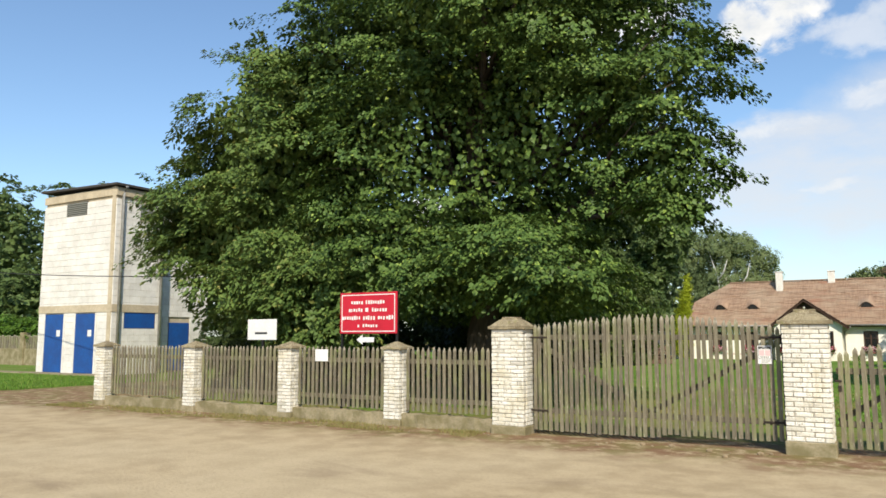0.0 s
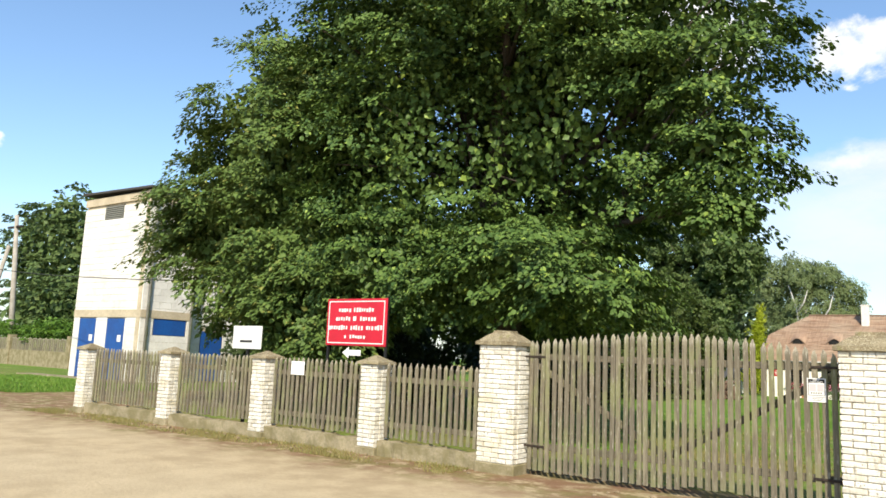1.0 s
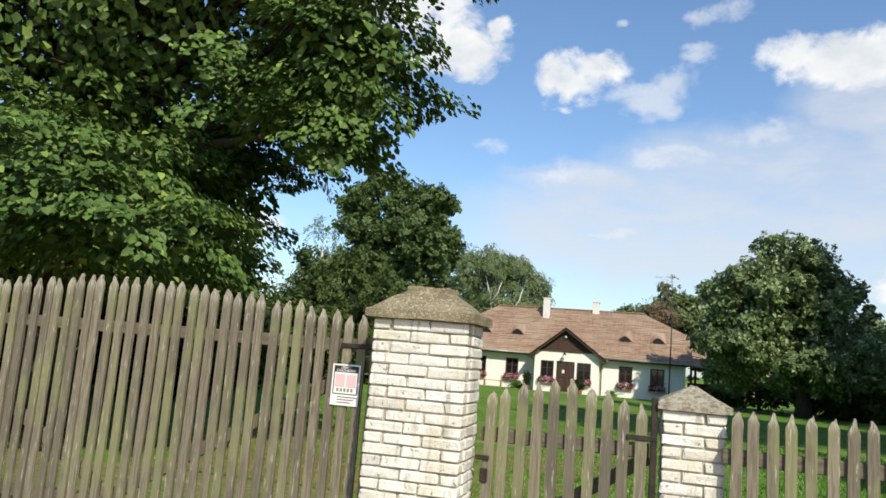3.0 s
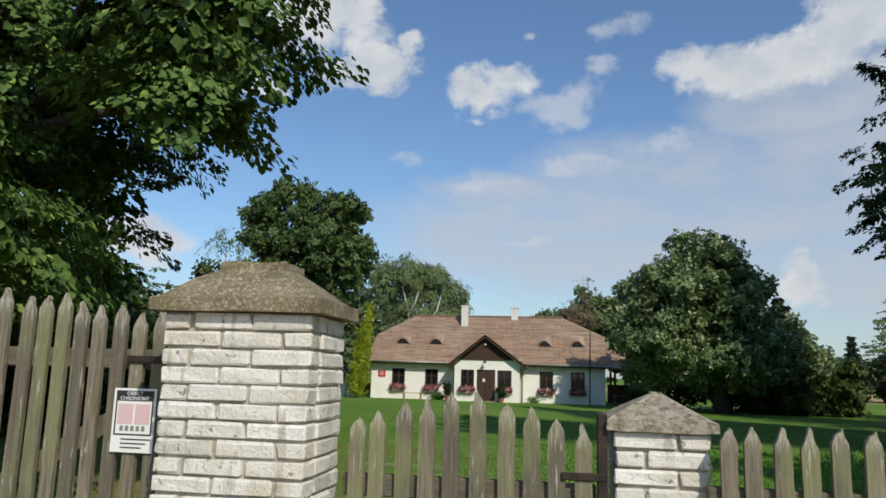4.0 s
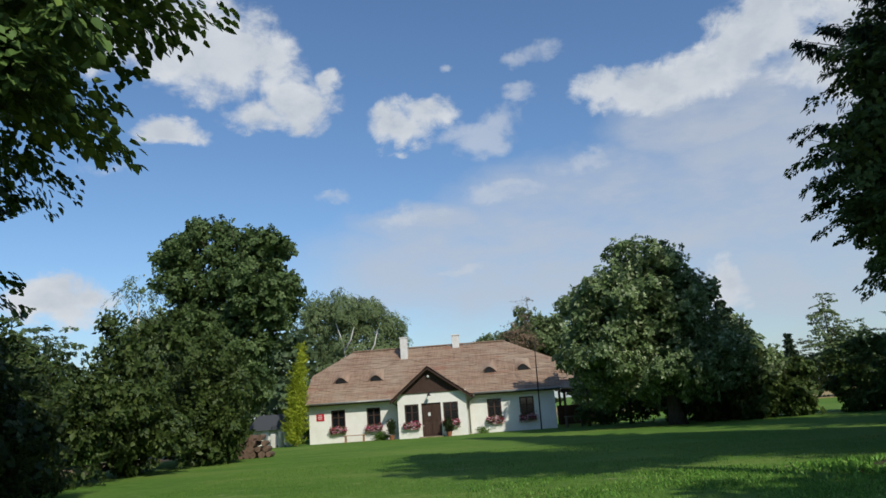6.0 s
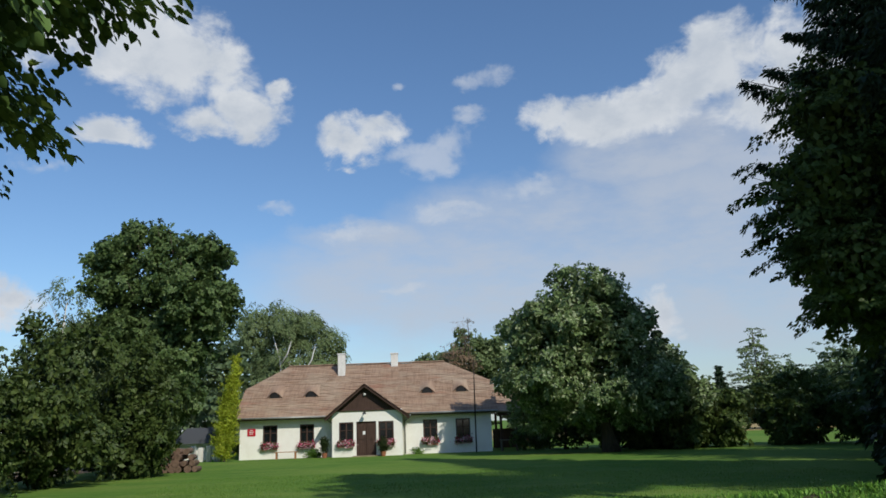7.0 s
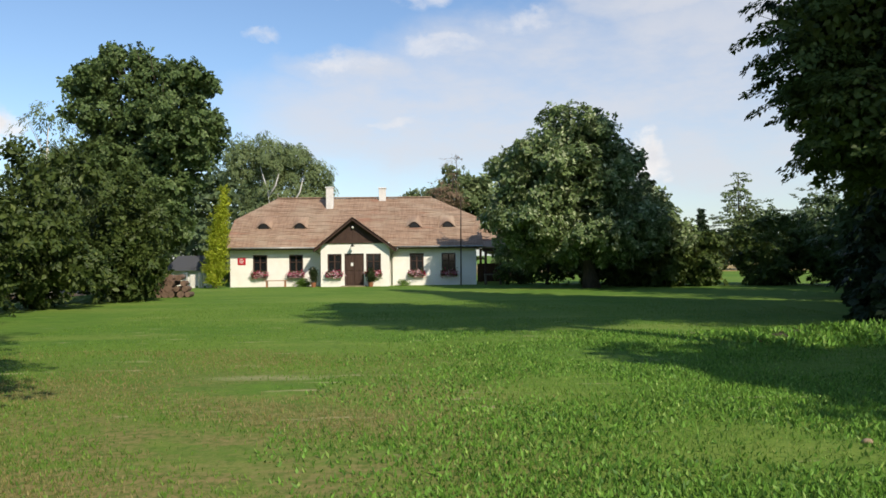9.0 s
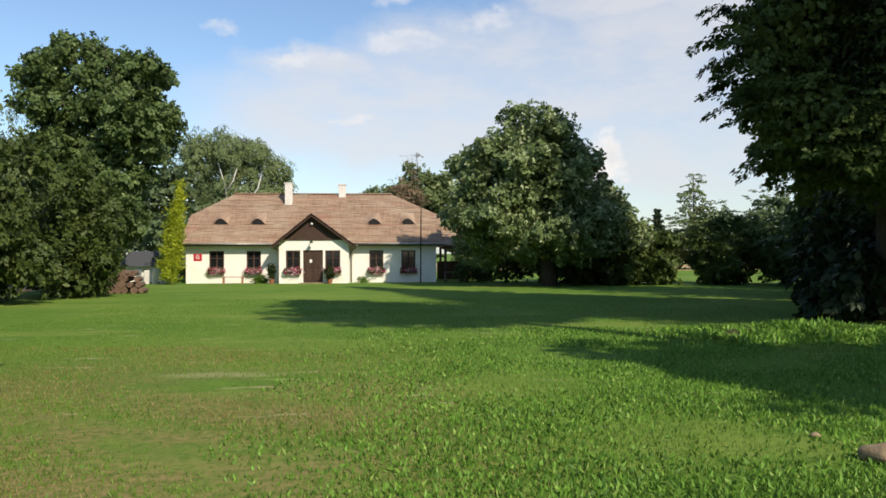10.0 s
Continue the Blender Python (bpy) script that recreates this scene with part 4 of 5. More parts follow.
tree("maple_tree", "broad tree with paler yellowish green leaves behind the fence", (-16.0, 14.4, 0), 8.5, .30, SIDE,
     crown_mesh("crown", 4, SIDE, 1200, 74, .142, M["maple"], .85, .9, .42, .62, 1.2, .25, gaps=2.0))

OAK = [(-17.6, 50, 11.6, 1.5, 2.0, 1.3), (-16.4, 50, 12.6, .9, 1.6, 1.1), (-14.9, 50, 12.4, .9, 1.8, 1.0), (-15.0, 49.6, 11.0, 1.5, 1.8, 1.4), (-13.3, 50, 12.0, .9, 1.8, 1.1), (-11.9, 50, 11.4, 1.1, 1.8, 1.2), (-16.4, 49.4, 9.6, 1.9, 2.2, 1.5), (-13.6, 49.2, 9.8, 1.9, 2.2, 1.6), (-11.9, 50, 9.0, 1.5, 2.0, 1.4), (-17.4, 49.4, 6.6, 2.0, 2.0, 1.8), (-15.6, 50.5, 8.2, 3.0, 2.8, 2.2), (-12.9, 50, 7.8, 2.0, 2.4, 2.2), (-13.5, 50, 4.4, 1.7, 2.4, 2.3), (-15.2, 50, 4.6, 2.8, 2.8, 2.8)]
tree("oak_tree", "tall oak with clumped dark green crown", (-14.5, 50.5, -.1), 11.5, .42, OAK,
     crown_mesh("crown", 5, clumps(5, OAK, 150, .72), 3000, 34, .15, M["oak"], .38, .2, .5, .75, None, .25, layered=False))
WILLOW = [(-18.4, 47.0, 8.0, 1.2, 1.4, 1.7), (-18.2, 46.5, 5.2, 2.0, 1.8, 2.6)]
tree("pale_willow", "slender tree with pale hanging twigs behind the shrubs", (-18.4, 47, 0), 7.5, .16, WILLOW,
     crown_mesh("crown", 15, WILLOW, 200, 50, .20, M["birch"], 1.0, 2.0, .7, .3, None, 0), "birch_bark")
# the last shrub is added to darken the bright gap under the trees
SHRUBS = (("hazel_shrub", (-16.3, 34.8, 2.7, 3.6, 3.4, 3.4), (-14.6, 33.2, 1.5, 2.4, 2.2, 1.9)), ("hazel_shrub", (-14.8, 39.2, 3.2, 2.9, 3.4, 3.4), (-13.4, 37.8, 1.8, 1.7, 1.8, 2.0)),
          ("hazel_shrub", (-13.6, 43.5, 3.0, 2.4, 2.8, 3.0), (-12.7, 42.5, 1.2, 1.5, 1.6, 1.5)), ("hazel_shrub", (-14.6, 47.2, 2.4, 1.9, 2.0, 2.6), (-14.0, 46.4, 1.2, 1.0, 1.2, 1.4)),
          ("hazel_shrub", (-16.6, 30.2, 2.7, 3.4, 3.2, 3.1), (-14.2, 29.4, 1.5, 2.2, 2.0, 1.9)), ("hazel_shrub", (-14.6, 26.6, 2.6, 2.6, 2.4, 2.9), (-13.0, 27.6, 1.5, 1.7, 1.6, 1.7)), ("hazel_shrub", (-12.4, 22.6, 2.0, 2.0, 2.0, 2.3), (-11.6, 23.4, 1.2, 1.2, 1.3, 1.4)), ("hazel_shrub", (-18.0, 18.8, 1.9, 3.0, 2.4, 2.3), (-15.0, 19.4, 1.6, 2.0, 1.8, 2.0)), ("hazel_shrub", (-21.0, 21.5, 2.0, 2.6, 2.4, 2.4), (-18.8, 23.0, 1.6, 2.2, 1.8, 2.0)), ("hazel_shrub", (-23.6, 21.2, 1.5, 2.0, 1.8, 1.9), (-25.0, 22.4, 1.2, 1.5, 1.5, 1.5)))
# from the fourth shrub on, a darker leaf colour stands in for shade
for i, (name, *lumps) in enumerate(SHRUBS):
    x, y = lumps[0][:2]
    root = thing(name, "dense dark green shrub at the edge of the lawn", "shrub", "shrubs along the lawn")
    part("stem", limb_mesh(40 + i, (x, y, -.1), 3.0, .12, lumps), M["bark"], root)
    ob = new("foliage", crown_mesh("foliage", 20 + i, clumps(20 + i, lumps, 46, .8), 560 if i < 6 else 340, 30, .165, M["hazel" if i < 3 else "dark_and_shaded_shrub"], .42, .5, .5, .6, -.1, .3, layered=False))
    ob.parent = root

BIRCH = [(-15.6, 75, 10.4, 2.0, 2.2, 2.4), (-13.2, 75, 10.6, 2.0, 2.4, 2.3), (-11.0, 76, 10.3, 1.9, 2.4, 2.2), (-12.2, 75, 6.5, 4.2, 2.6, 3.2), (-8.9, 76, 8.8, 1.5, 1.8, 1.9), (-9.6, 75.5, 5.8, 2.5, 2.2, 2.4)]
root = tree("birch_tree", "birch with pale forked limbs and hanging grey-green leaves", (-12.4, 75, -.2), 12.0, .22, BIRCH,
            crown_mesh("crown", 6, BIRCH, 1300, 36, .17, M["birch"], .6, 1.9, .6, .45, None, .3, gaps=2.0), "birch_bark")
bm = bmesh.new()
for a, b, c in (((-12.7, 72.9, 6), (-12.9, 72.8, 7.6), (-13.5, 72.8, 9.6)), ((-12.8, 72.9, 7.0), (-12.2, 72.8, 8.0), (-11.9, 72.8, 9.0)), ((-10.9, 73.2, 6.3), (-10.2, 73.1, 7.4), (-9.9, 73.1, 8.6))):
    tube(bm, [a, b, c], [.085, .06, .02], 7)
part("limb", bm, M["birch_bark"], root, "white birch limbs", smooth=True)

BACK = [(3.4, 82, 7.6, 2.6, 2.8, 3.0), (6.4, 82, 7.2, 2.4, 2.6, 2.9), (.4, 82, 6.6, 2.0, 2.4, 2.5), (-2.3, 82, 5.8, 1.7, 2.2, 2.0)]
# crown takes the pale birch leaf colour to imitate haze
tree("far_oak", "rounded green tree behind the roof", (3.3, 82, -.2), 9, .3, BACK, crown_mesh("crown", 7, clumps(7, BACK, 50, 1.0), 700, 34, .22, M["birch"], .5, .2, .5, .7, None, .25, layered=False))
LARCH = [(2.6, 76.5, 7.0, 1.0, .8, 1.6), (1.9, 76.8, 7.2, .8, .7, 1.1), (3.2, 76.5, 9.2, .25, .25, 1.8)]
tree("dead_larch", "rusty brown dying conifer behind the roof", (3.4, 76.5, -.2), 11.2, .14, LARCH, crown_mesh("crown", 8, LARCH, 110, 40, .20, M["rusty"], 1.0, .5, .8, .25, None, 0))
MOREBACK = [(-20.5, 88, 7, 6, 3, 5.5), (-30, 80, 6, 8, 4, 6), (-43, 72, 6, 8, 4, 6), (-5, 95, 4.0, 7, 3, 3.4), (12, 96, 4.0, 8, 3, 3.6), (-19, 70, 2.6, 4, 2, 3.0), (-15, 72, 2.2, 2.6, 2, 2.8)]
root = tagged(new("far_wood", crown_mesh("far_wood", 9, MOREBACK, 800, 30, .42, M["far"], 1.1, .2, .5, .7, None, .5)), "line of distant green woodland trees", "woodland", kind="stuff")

CHEST = [(9.0, 52, 8.3, 2.5, 2.8, 2.1), (7.8, 52, 6.4, 3.3, 3.4, 2.7), (6.6, 52, 4.0, 2.6, 3.2, 2.8), (10.6, 52, 6.4, 2.4, 2.8, 2.1), (12.3, 52.3, 4.4, 2.5, 2.8, 2.0), (13.7, 52.5, 3.0, 2.3, 2.6, 2.2), (9.6, 51.5, 2.9, 4.6, 3.4, 1.8)]
tree("chestnut_tree", "round horse chestnut with dense dark crown on the lawn", (10.1, 51.6, -.15), 8.5, .40, CHEST,
     crown_mesh("crown", 10, clumps(10, CHEST, 150, .9), 3000, 32, .19, M["chestnut"], .42, .5, .5, .6, .45, .25, layered=False, gaps=1.5))
BUSHES = (((8.5, 57.5, .9, 3.4, 1.6, 1.5), (12.6, 57, 1.2, 2.8, 1.6, 1.9)), ((12.8, 53.5, 1.0, 2.4, 1.8, 1.7), (14.4, 53, 1.4, 2.2, 2.0, 2.1)), ((15.6, 53, 1.5, 2.6, 2.4, 1.9), (17.0, 53, 1.1, 1.6, 1.8, 1.4)), ((20.9, 52.5, 1.8, 2.3, 2.2, 2.5), (23.2, 52.5, 1.7, 2.3, 1.9, 2.3)), ((25.5, 50, 2.2, 2.6, 2.4, 2.6), (24.0, 50, 1.6, 1.8, 1.8, 1.8)), ((14.9, 29.2, 1.5, 2.3, 2.0, 2.3), (13.4, 28.6, .8, 1.3, 1.3, 1.3)), ((18.0, 28.8, 1.8, 2.6, 2.4, 2.6), (20.6, 30.4, 1.8, 2.4, 2.2, 2.6)))
# the last two bushes take the darker spruce colour to deepen their shade
for i, lumps in enumerate(BUSHES):
    root = thing("dark_bush", "broad dark bush reaching down to the lawn", "bush", "dark bushes behind the lawn")
    ob = new("foliage", crown_mesh("foliage", 30 + i, clumps(30 + i, lumps, 24, .7), 330, 32, .19, M["shrub" if i < 5 else "spruce"], .4, .2, .5, .6, -.2, .35, layered=False))
    ob.parent = root
    part("stem", limb_mesh(60 + i, (lumps[0][0], lumps[0][1], -.2), 2.5, .12, lumps), M["bark"], root)
ALDER = [(35.0, 90, 9.4, 1.0, 1.0, 1.3), (34.4, 90, 7.8, 1.5, 1.4, 1.1), (35.8, 90, 7.4, 1.4, 1.4, 1.0), (34.0, 90, 5.9, 1.7, 1.5, 1.2), (36.2, 90, 5.6, 1.6, 1.5, 1.1), (35.0, 90, 4.0, 2.2, 1.6, 1.1)]
tree("alder_tree", "thin airy alder far across the field", (35, 90, -.2), 10.8, .16, ALDER, crown_mesh("crown", 12, ALDER, 240, 30, .22, M["birch"], .55, .2, .7, .6, None, .05, gaps=2.0))
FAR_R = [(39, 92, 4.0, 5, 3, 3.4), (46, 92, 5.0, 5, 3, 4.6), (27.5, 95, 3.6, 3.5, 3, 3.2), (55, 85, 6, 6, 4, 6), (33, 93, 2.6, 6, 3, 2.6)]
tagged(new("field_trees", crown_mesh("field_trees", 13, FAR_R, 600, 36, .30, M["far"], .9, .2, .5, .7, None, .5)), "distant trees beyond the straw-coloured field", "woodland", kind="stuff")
WEST = [(-62, 40, 9, 8, 5, 7.5), (-48, 38, 8.5, 7, 5, 6.5), (-76, 38, 10, 8, 5, 8), (-55, 36, 4, 12, 4, 4.5), (-38, 36, 7.5, 5, 4, 5), (-66, 34, 4, 12, 4, 4.5), (-28, 34, 6, 6, 4, 5)]
tagged(new("west_wood", crown_mesh("west_wood", 14, WEST, 1300, 32, .40, M["oak"], 1.0, .3, .5, .7, None, .5)), "dark woodland edge behind the tower", "woodland", kind="stuff")
HEDGE = [(-45, 25.6, 1.9, 5, 1.2, 1.6), (-52, 25.8, 1.9, 5, 1.2, 1.7), (-60, 26, 1.8, 5, 1.2, 1.6), (-39, 25.6, 1.8, 3.4, 1.1, 1.4)]
tagged(new("hedge", crown_mesh("hedge", 16, HEDGE, 420, 50, .19, M["hedge"], .6, .1, .5, .6, -.1, .2)), "bright green leafy hedge behind the yard wall", "hedge", kind="stuff")


def conifer(name, label, foot, height, reach, low, seed, mat, layers, per, needle, group=""):
    """A spruce: whorls of drooping boughs with hanging twigs."""
    rng_c = np.random.default_rng(seed)
    x, y, z = foot
    root = thing(name, label, "tree", group)
    wood = bmesh.new()
    tube(wood, [(x, y, z - .2), (x, y, z + height * .5), (x, y, z + height)], [height * .018, height * .011, .02], 8)
    base, along, up, size = [], [], [], []
    for k in range(layers):
        f = k / (layers - 1)
        h = low + (height - low) * f
        r = reach * (1 - f) ** .75 * (.68 + .32 * min(1.0, f / .22)) * rng_c.uniform(.8, 1.08) + .15
        for j in range(7):
            a = j * math.tau / 7 + k * 1.3 + rng_c.uniform(-.3, .3)
            rr = r * rng_c.uniform(.55, 1.12)
            d = np.array([math.cos(a), math.sin(a), 0])
            s = np.linspace(0, 1, 7)
            line = np.array([x, y, h]) + d * (rr * s)[:, None] + np.array([0, 0, 1.0]) * (-.22 * rr * np.sin(s * 2.4) + .10 * rr * s ** 3)[:, None]
            if f < .75:
                tube(wood, [tuple(p) for p in line[::2]], [.05 * (1 - f) + .012, .035 * (1 - f) + .01, .02, .006], 4)
            n = int(per * (.25 + rr / reach))
            t = rng_c.random(n) ** .7
            idx = np.clip((t * 6).astype(int), 0, 5)
            p = line[idx] + (line[idx + 1] - line[idx]) * (t * 6 - idx)[:, None]
            sgn = rng_c.choice([-1, 1], n)[:, None]
            across = np.array([-d[1], d[0], 0]) * sgn
            off = rng_c.random((n, 1)) * .30 * rr * (1.1 - t)[:, None]
            hang = rng_c.random((n, 1)) ** 2 * .16 * rr * (1.15 - t)[:, None]
            base.append(p + across * off + rng_c.normal(size=(n, 3)) * .05 - np.array([0, 0, 1.0]) * (off * .5 + hang))
            along.append(unit(across * .5 + d * .5 + np.array([0, 0, -.75]) + rng_c.normal(size=(n, 3)) * .3))
            up.append(unit(d + rng_c.normal(size=(n, 3)) * .5))
            size.append(needle * (.6 + .8 * rng_c.random(n)))
    fill = per * layers * 2
    f = rng_c.random(fill) ** 1.3
    a = rng_c.random(fill) * math.tau
    rr = reach * (1 - f) ** .8 * .72 * np.sqrt(rng_c.random(fill))
    base.append(np.stack([x + rr * np.cos(a), y + rr * np.sin(a), low + (height - low) * f - .15 * rr], 1))
    along.append(unit(np.stack([np.cos(a), np.sin(a), -1.2 + 0 * a], 1) + rng_c.normal(size=(fill, 3)) * .3))
    up.append(unit(rng_c.normal(size=(fill, 3))))
    size.append(needle * (.7 + .6 * rng_c.random(fill)))
    part("trunk", wood, M["bark"], root, smooth=True)
    size = np.concatenate(size)
    v, tris = leaf_verts(np.concatenate(base), np.concatenate(along), np.concatenate(up), size, size * .32)
    ob = new("foliage", raw_mesh("foliage", v, tris, M[mat]))
    ob.parent = root


conifer("norway_spruce", "tall dark spruce with drooping boughs beside the lawn", (14.15, 28.0, 0), 25, 5.1, 6.0, 51, "spruce", 25, 1050, .20)
# two unseen trees added for shade; bare trunks leave a lit strip of lawn
conifer("unseen_shade_tree", "unseen tall tree with a high crown above a bare trunk, added to cast shade", (13.3, 14.0, 0), 26, 5.6, 18.0, 52, "spruce", 20, 130, .55)
conifer("unseen_shade_tree", "unseen tall tree with a high crown above a bare trunk, added to cast shade", (21.5, 14.0, 0), 32, 6.2, 18.2, 55, "spruce", 20, 130, .58)
# spruces mostly out of view, added to shade the lawn and the chestnut
for at, tall in (((25.0, 32.0, 0), 31), ((27.5, 16.0, 0), 24), ((30.0, 40.0, 0), 24), ((20.5, 36.0, 0), 26)):
    conifer("norway_spruce", "tall dark spruce beside the lawn, mostly out of view, added for its shade", at, tall, 5.6, 1.6, 57 + int(at[0]), "spruce", 20, 110, .50)
conifer("norway_spruce", "unseen tall dark spruce, added to shade the lawn", (20.0, 24.0, 0), 20, 5.4, 1.6, 56, "spruce", 22, 160, .42)
conifer("norway_spruce", "dark spruce behind the chestnut", (14.6, 56.5, -.15), 7.0, 3.0, .5, 53, "spruce", 16, 110, .34)
conifer("small_spruce", "small pointed spruce across the field", (30.8, 90, -.15), 6.6, 1.5, .6, 54, "spruce", 12, 60, .40)
RIGHT = [(10.9, 27.4, 7.5, 1.8, 2.0, 1.6), (10.8, 27.4, 5.7, 1.65, 1.8, 1.2), (11.6, 27.6, 9.6, 1.7, 1.8, 1.6), (12.4, 26.8, 4.8, 2.6, 2.4, 1.9), (15.5, 27.5, 4.2, 3.0, 3.0, 2.6), (13.8, 26.6, 7.0, 2.6, 2.6, 2.4), (10.9, 26.6, 4.9, 1.5, 1.8, 1.4), (18.0, 29, 4.6, 3.4, 3.4, 3.4)]
tree("sycamore_tree", "leafy dark tree grown together with the spruce", (16.2, 29.6, 0), 7.5, .28, RIGHT,
     crown_mesh("crown", 17, RIGHT, 1000, 66, .14, M["shrub"], .65, .6, .5, .65, 2.6, .35, gaps=2.0))
# unseen tree, its crown shaped only by the shadow it casts on the lawn
FENCE_R = [(12.3, 10.2, 3.2, 3.2, 2.4, 2.4), (13.2, 10.4, 5.6, 3.6, 3.0, 3.6), (13.6, 10.8, 9.4, 3.2, 2.6, 3.0), (16.5, 9.5, 6.0, 3.0, 3.0, 4.0), (17.6, 10.5, 9.4, 3.4, 2.6, 3.0)]
tree("fence_linden", "unseen leafy linden beside the picket fence that shades the lawn", (13.8, 11.0, 0), 9, .3, FENCE_R, crown_mesh("crown", 23, FENCE_R, 420, 50, .34, M["linden"], .9, .4, .5, .7, 1.0, 1.2))
DEEP_R = [(20.5, 38, 3.6, 4.0, 3.6, 3.8), (25.0, 44, 4.0, 4.5, 4, 4.4), (22.5, 31, 3.2, 3.4, 3.2, 3.4)]
tree("thicket_tree", "dense dark thicket tree under the spruces", (21, 38, 0), 6, .25, DEEP_R, crown_mesh("crown", 18, DEEP_R, 600, 50, .22, M["oak"], .7, .3, .5, .65, -.1, .6))

THUJA = [(-13.1, 57.6, 1.2, .80, .7, 1.7), (-12.95, 57.6, 2.8, .74, .65, 1.6), (-12.7, 57.6, 4.3, .50, .46, 1.3), (-12.5, 57.6, 5.5, .26, .26, 1.1)]
root = thing("golden_thuja", "slim golden-green thuja at the corner of the house", "tree")
part("trunk", tube(bmesh.new(), [(-13.1, 57.6, -.3), (-12.6, 57.6, 5.2)], [.09, .03], 6), M["bark"], root)
ob = new("foliage", crown_mesh("foliage", 19, THUJA, 420, 40, .085, M["thuja"], .24, -1.2, .4, .45, -.1, .6))
ob.parent = root


# ---- grass, weeds and small things on the ground ----
def blades(name, seed, count, region, height, width, mat, label, thin=0.5, mask=None, lean=.35):
    """Grass blades, closer together towards the low-y side of the region."""
    g = np.random.default_rng(seed)
    x0, x1, y0, y1 = region
    y = y0 + (y1 - y0) * g.random(count) ** (1 + thin)
    x = x0 + (x1 - x0) * g.random(count)
    keep = np.ones(count, bool) if mask is None else mask(x, y, g)
    x, y = x[keep], y[keep]
    k = len(x)
    base = np.stack([x, y, -.14 * np.clip((y - 16) / 40, 0, 1) - .01], 1)
    tilt = unit(np.stack([g.normal(size=k) * lean, g.normal(size=k) * lean, np.ones(k)], 1))
    L = height * (.5 + g.random(k))
    v, tris = leaf_verts(base, tilt, unit(g.normal(size=(k, 3)) * np.array([1, 1, .1])), L, width * (.6 + .8 * g.random(k)))
    tagged(new(name, raw_mesh(name, v, tris, M[mat])), label, "grass", kind="stuff")


def patchy(scale, cut):
    def mask(x, y, g):
        s = np.sin(x * scale + 1.3 * np.sin(y * scale * .7)) + np.sin(y * scale * 1.3 + 1.7 * np.sin(x * scale * .6 + 2))
        return s + g.normal(size=len(x)) * .7 > cut
    return mask


blades("lawn_grass", 61, 210000, (-9, 13, 13.2, 40), .046, .013, "blade", "short mown green grass of the lawn", 1.5, lambda x, y, g: patchy(.9, -.9)(x, y, g) & ((x > 1.2 + g.normal(size=len(x))) | (y > 20) | patchy(1.7, -.5)(x, y, g)))
blades("dry_lawn_grass", 62, 90000, (-7.5, 3.5, 13.2, 24), .050, .010, "dry", "dry yellowish grass patches in the lawn", .9, lambda x, y, g: (x < .6 + g.normal(size=len(x)) * .9) & patchy(1.1, .1)(x, y, g))
blades("lawn_weeds", 63, 125000, (-1.0, 11.5, 13.4, 27), .064, .024, "weed", "broad-leaved green weeds in the lawn", .7, lambda x, y, g: (x > .3 + (y - 14) * .12 + g.normal(size=len(x)) * 1.9) & patchy(1.5, -.4)(x, y, g), .6)
blades("fence_foot_grass", 64, 20000, (-18.0, -5.6, 8.4, 9.16), .055, .012, "dry", "dry grass tufts along the foot of the fence", .0, patchy(2.1, -.2))
blades("verge_grass", 65, 22000, (-36, -24, 10.8, 17.2), .09, .03, "blade", "green grass verge before the tower", .2)


def weed_mound():
    g = np.random.default_rng(70)
    k = 8000
    x = np.where(g.random(k) < .25, 8.0 + .5 * g.normal(size=k), 9.9 + 1.4 * g.normal(size=k))
    y = 24.4 + .55 * g.normal(size=k) + .12 * np.sin(x * 3)
    top = (.20 + .07 * np.sin(x * 2.1) + .08 * np.sin(x * 5.3 + y * 4)) * np.exp(-((x - 9.4) / 2.6) ** 2 - ((y - 24.4) / 1.0) ** 2) + .03
    base = np.stack([x, y, top * g.random(k) - .03], 1)
    L = .10 * (.6 + g.random(k))
    v, tris = leaf_verts(base, unit(g.normal(size=(k, 3)) * .6 + np.array([0, 0, .9])), unit(g.normal(size=(k, 3))), L, L * .4)
    tagged(new("weed_clump", raw_mesh("weed_clump", v, tris, M["weed"])), "clump of tall green weeds on a low earth heap", "weeds", kind="stuff")
    bm = bmesh.new()
    bmesh.ops.create_icosphere(bm, subdivisions=3, radius=1, matrix=pose(8.0, 24.2, -.08) @ Matrix.Diagonal((.70, .42, .24, 1)))
    for v in bm.verts:
        v.co += Vector((noise.noise(v.co * 3), noise.noise(v.co * 3 + Vector((5, 0, 0))), noise.noise(v.co * 3 + Vector((0, 7, 0))))) * .09 + Vector((noise.noise(v.co * 11), noise.noise(v.co * 11 + Vector((2, 0, 0))), noise.noise(v.co * 11 + Vector((0, 9, 0))))) * .07
    tagged(part("earth_heap", bm, M["soil"]), "low heap of brown earth and cut twigs", "earth heap")


weed_mound()


def stone(x, y, s, label):
    bm = bmesh.new()
    bmesh.ops.create_icosphere(bm, subdivisions=3, radius=s, matrix=pose(x, y, s * .12, 0, 0, 20) @ Matrix.Diagonal((1.2, .9, .6, 1)))
    for v in bm.verts:
        v.co += Vector((noise.noise(v.co * 6), noise.noise(v.co * 6 + Vector((3, 0, 0))), noise.noise(v.co * 6 + Vector((0, 4, 0))))) * s * .45
    tagged(part("stone", bm, M["stone"], smooth=True), label, "stone")


stone(4.85, 15.15, .17, "light brown stone lying in the grass")
# small lump stands in for a patch of brown dirt
stone(4.75, 16.0, .05, "small brown lump standing in for a dirt patch among weeds")
r2 = random.Random(8)
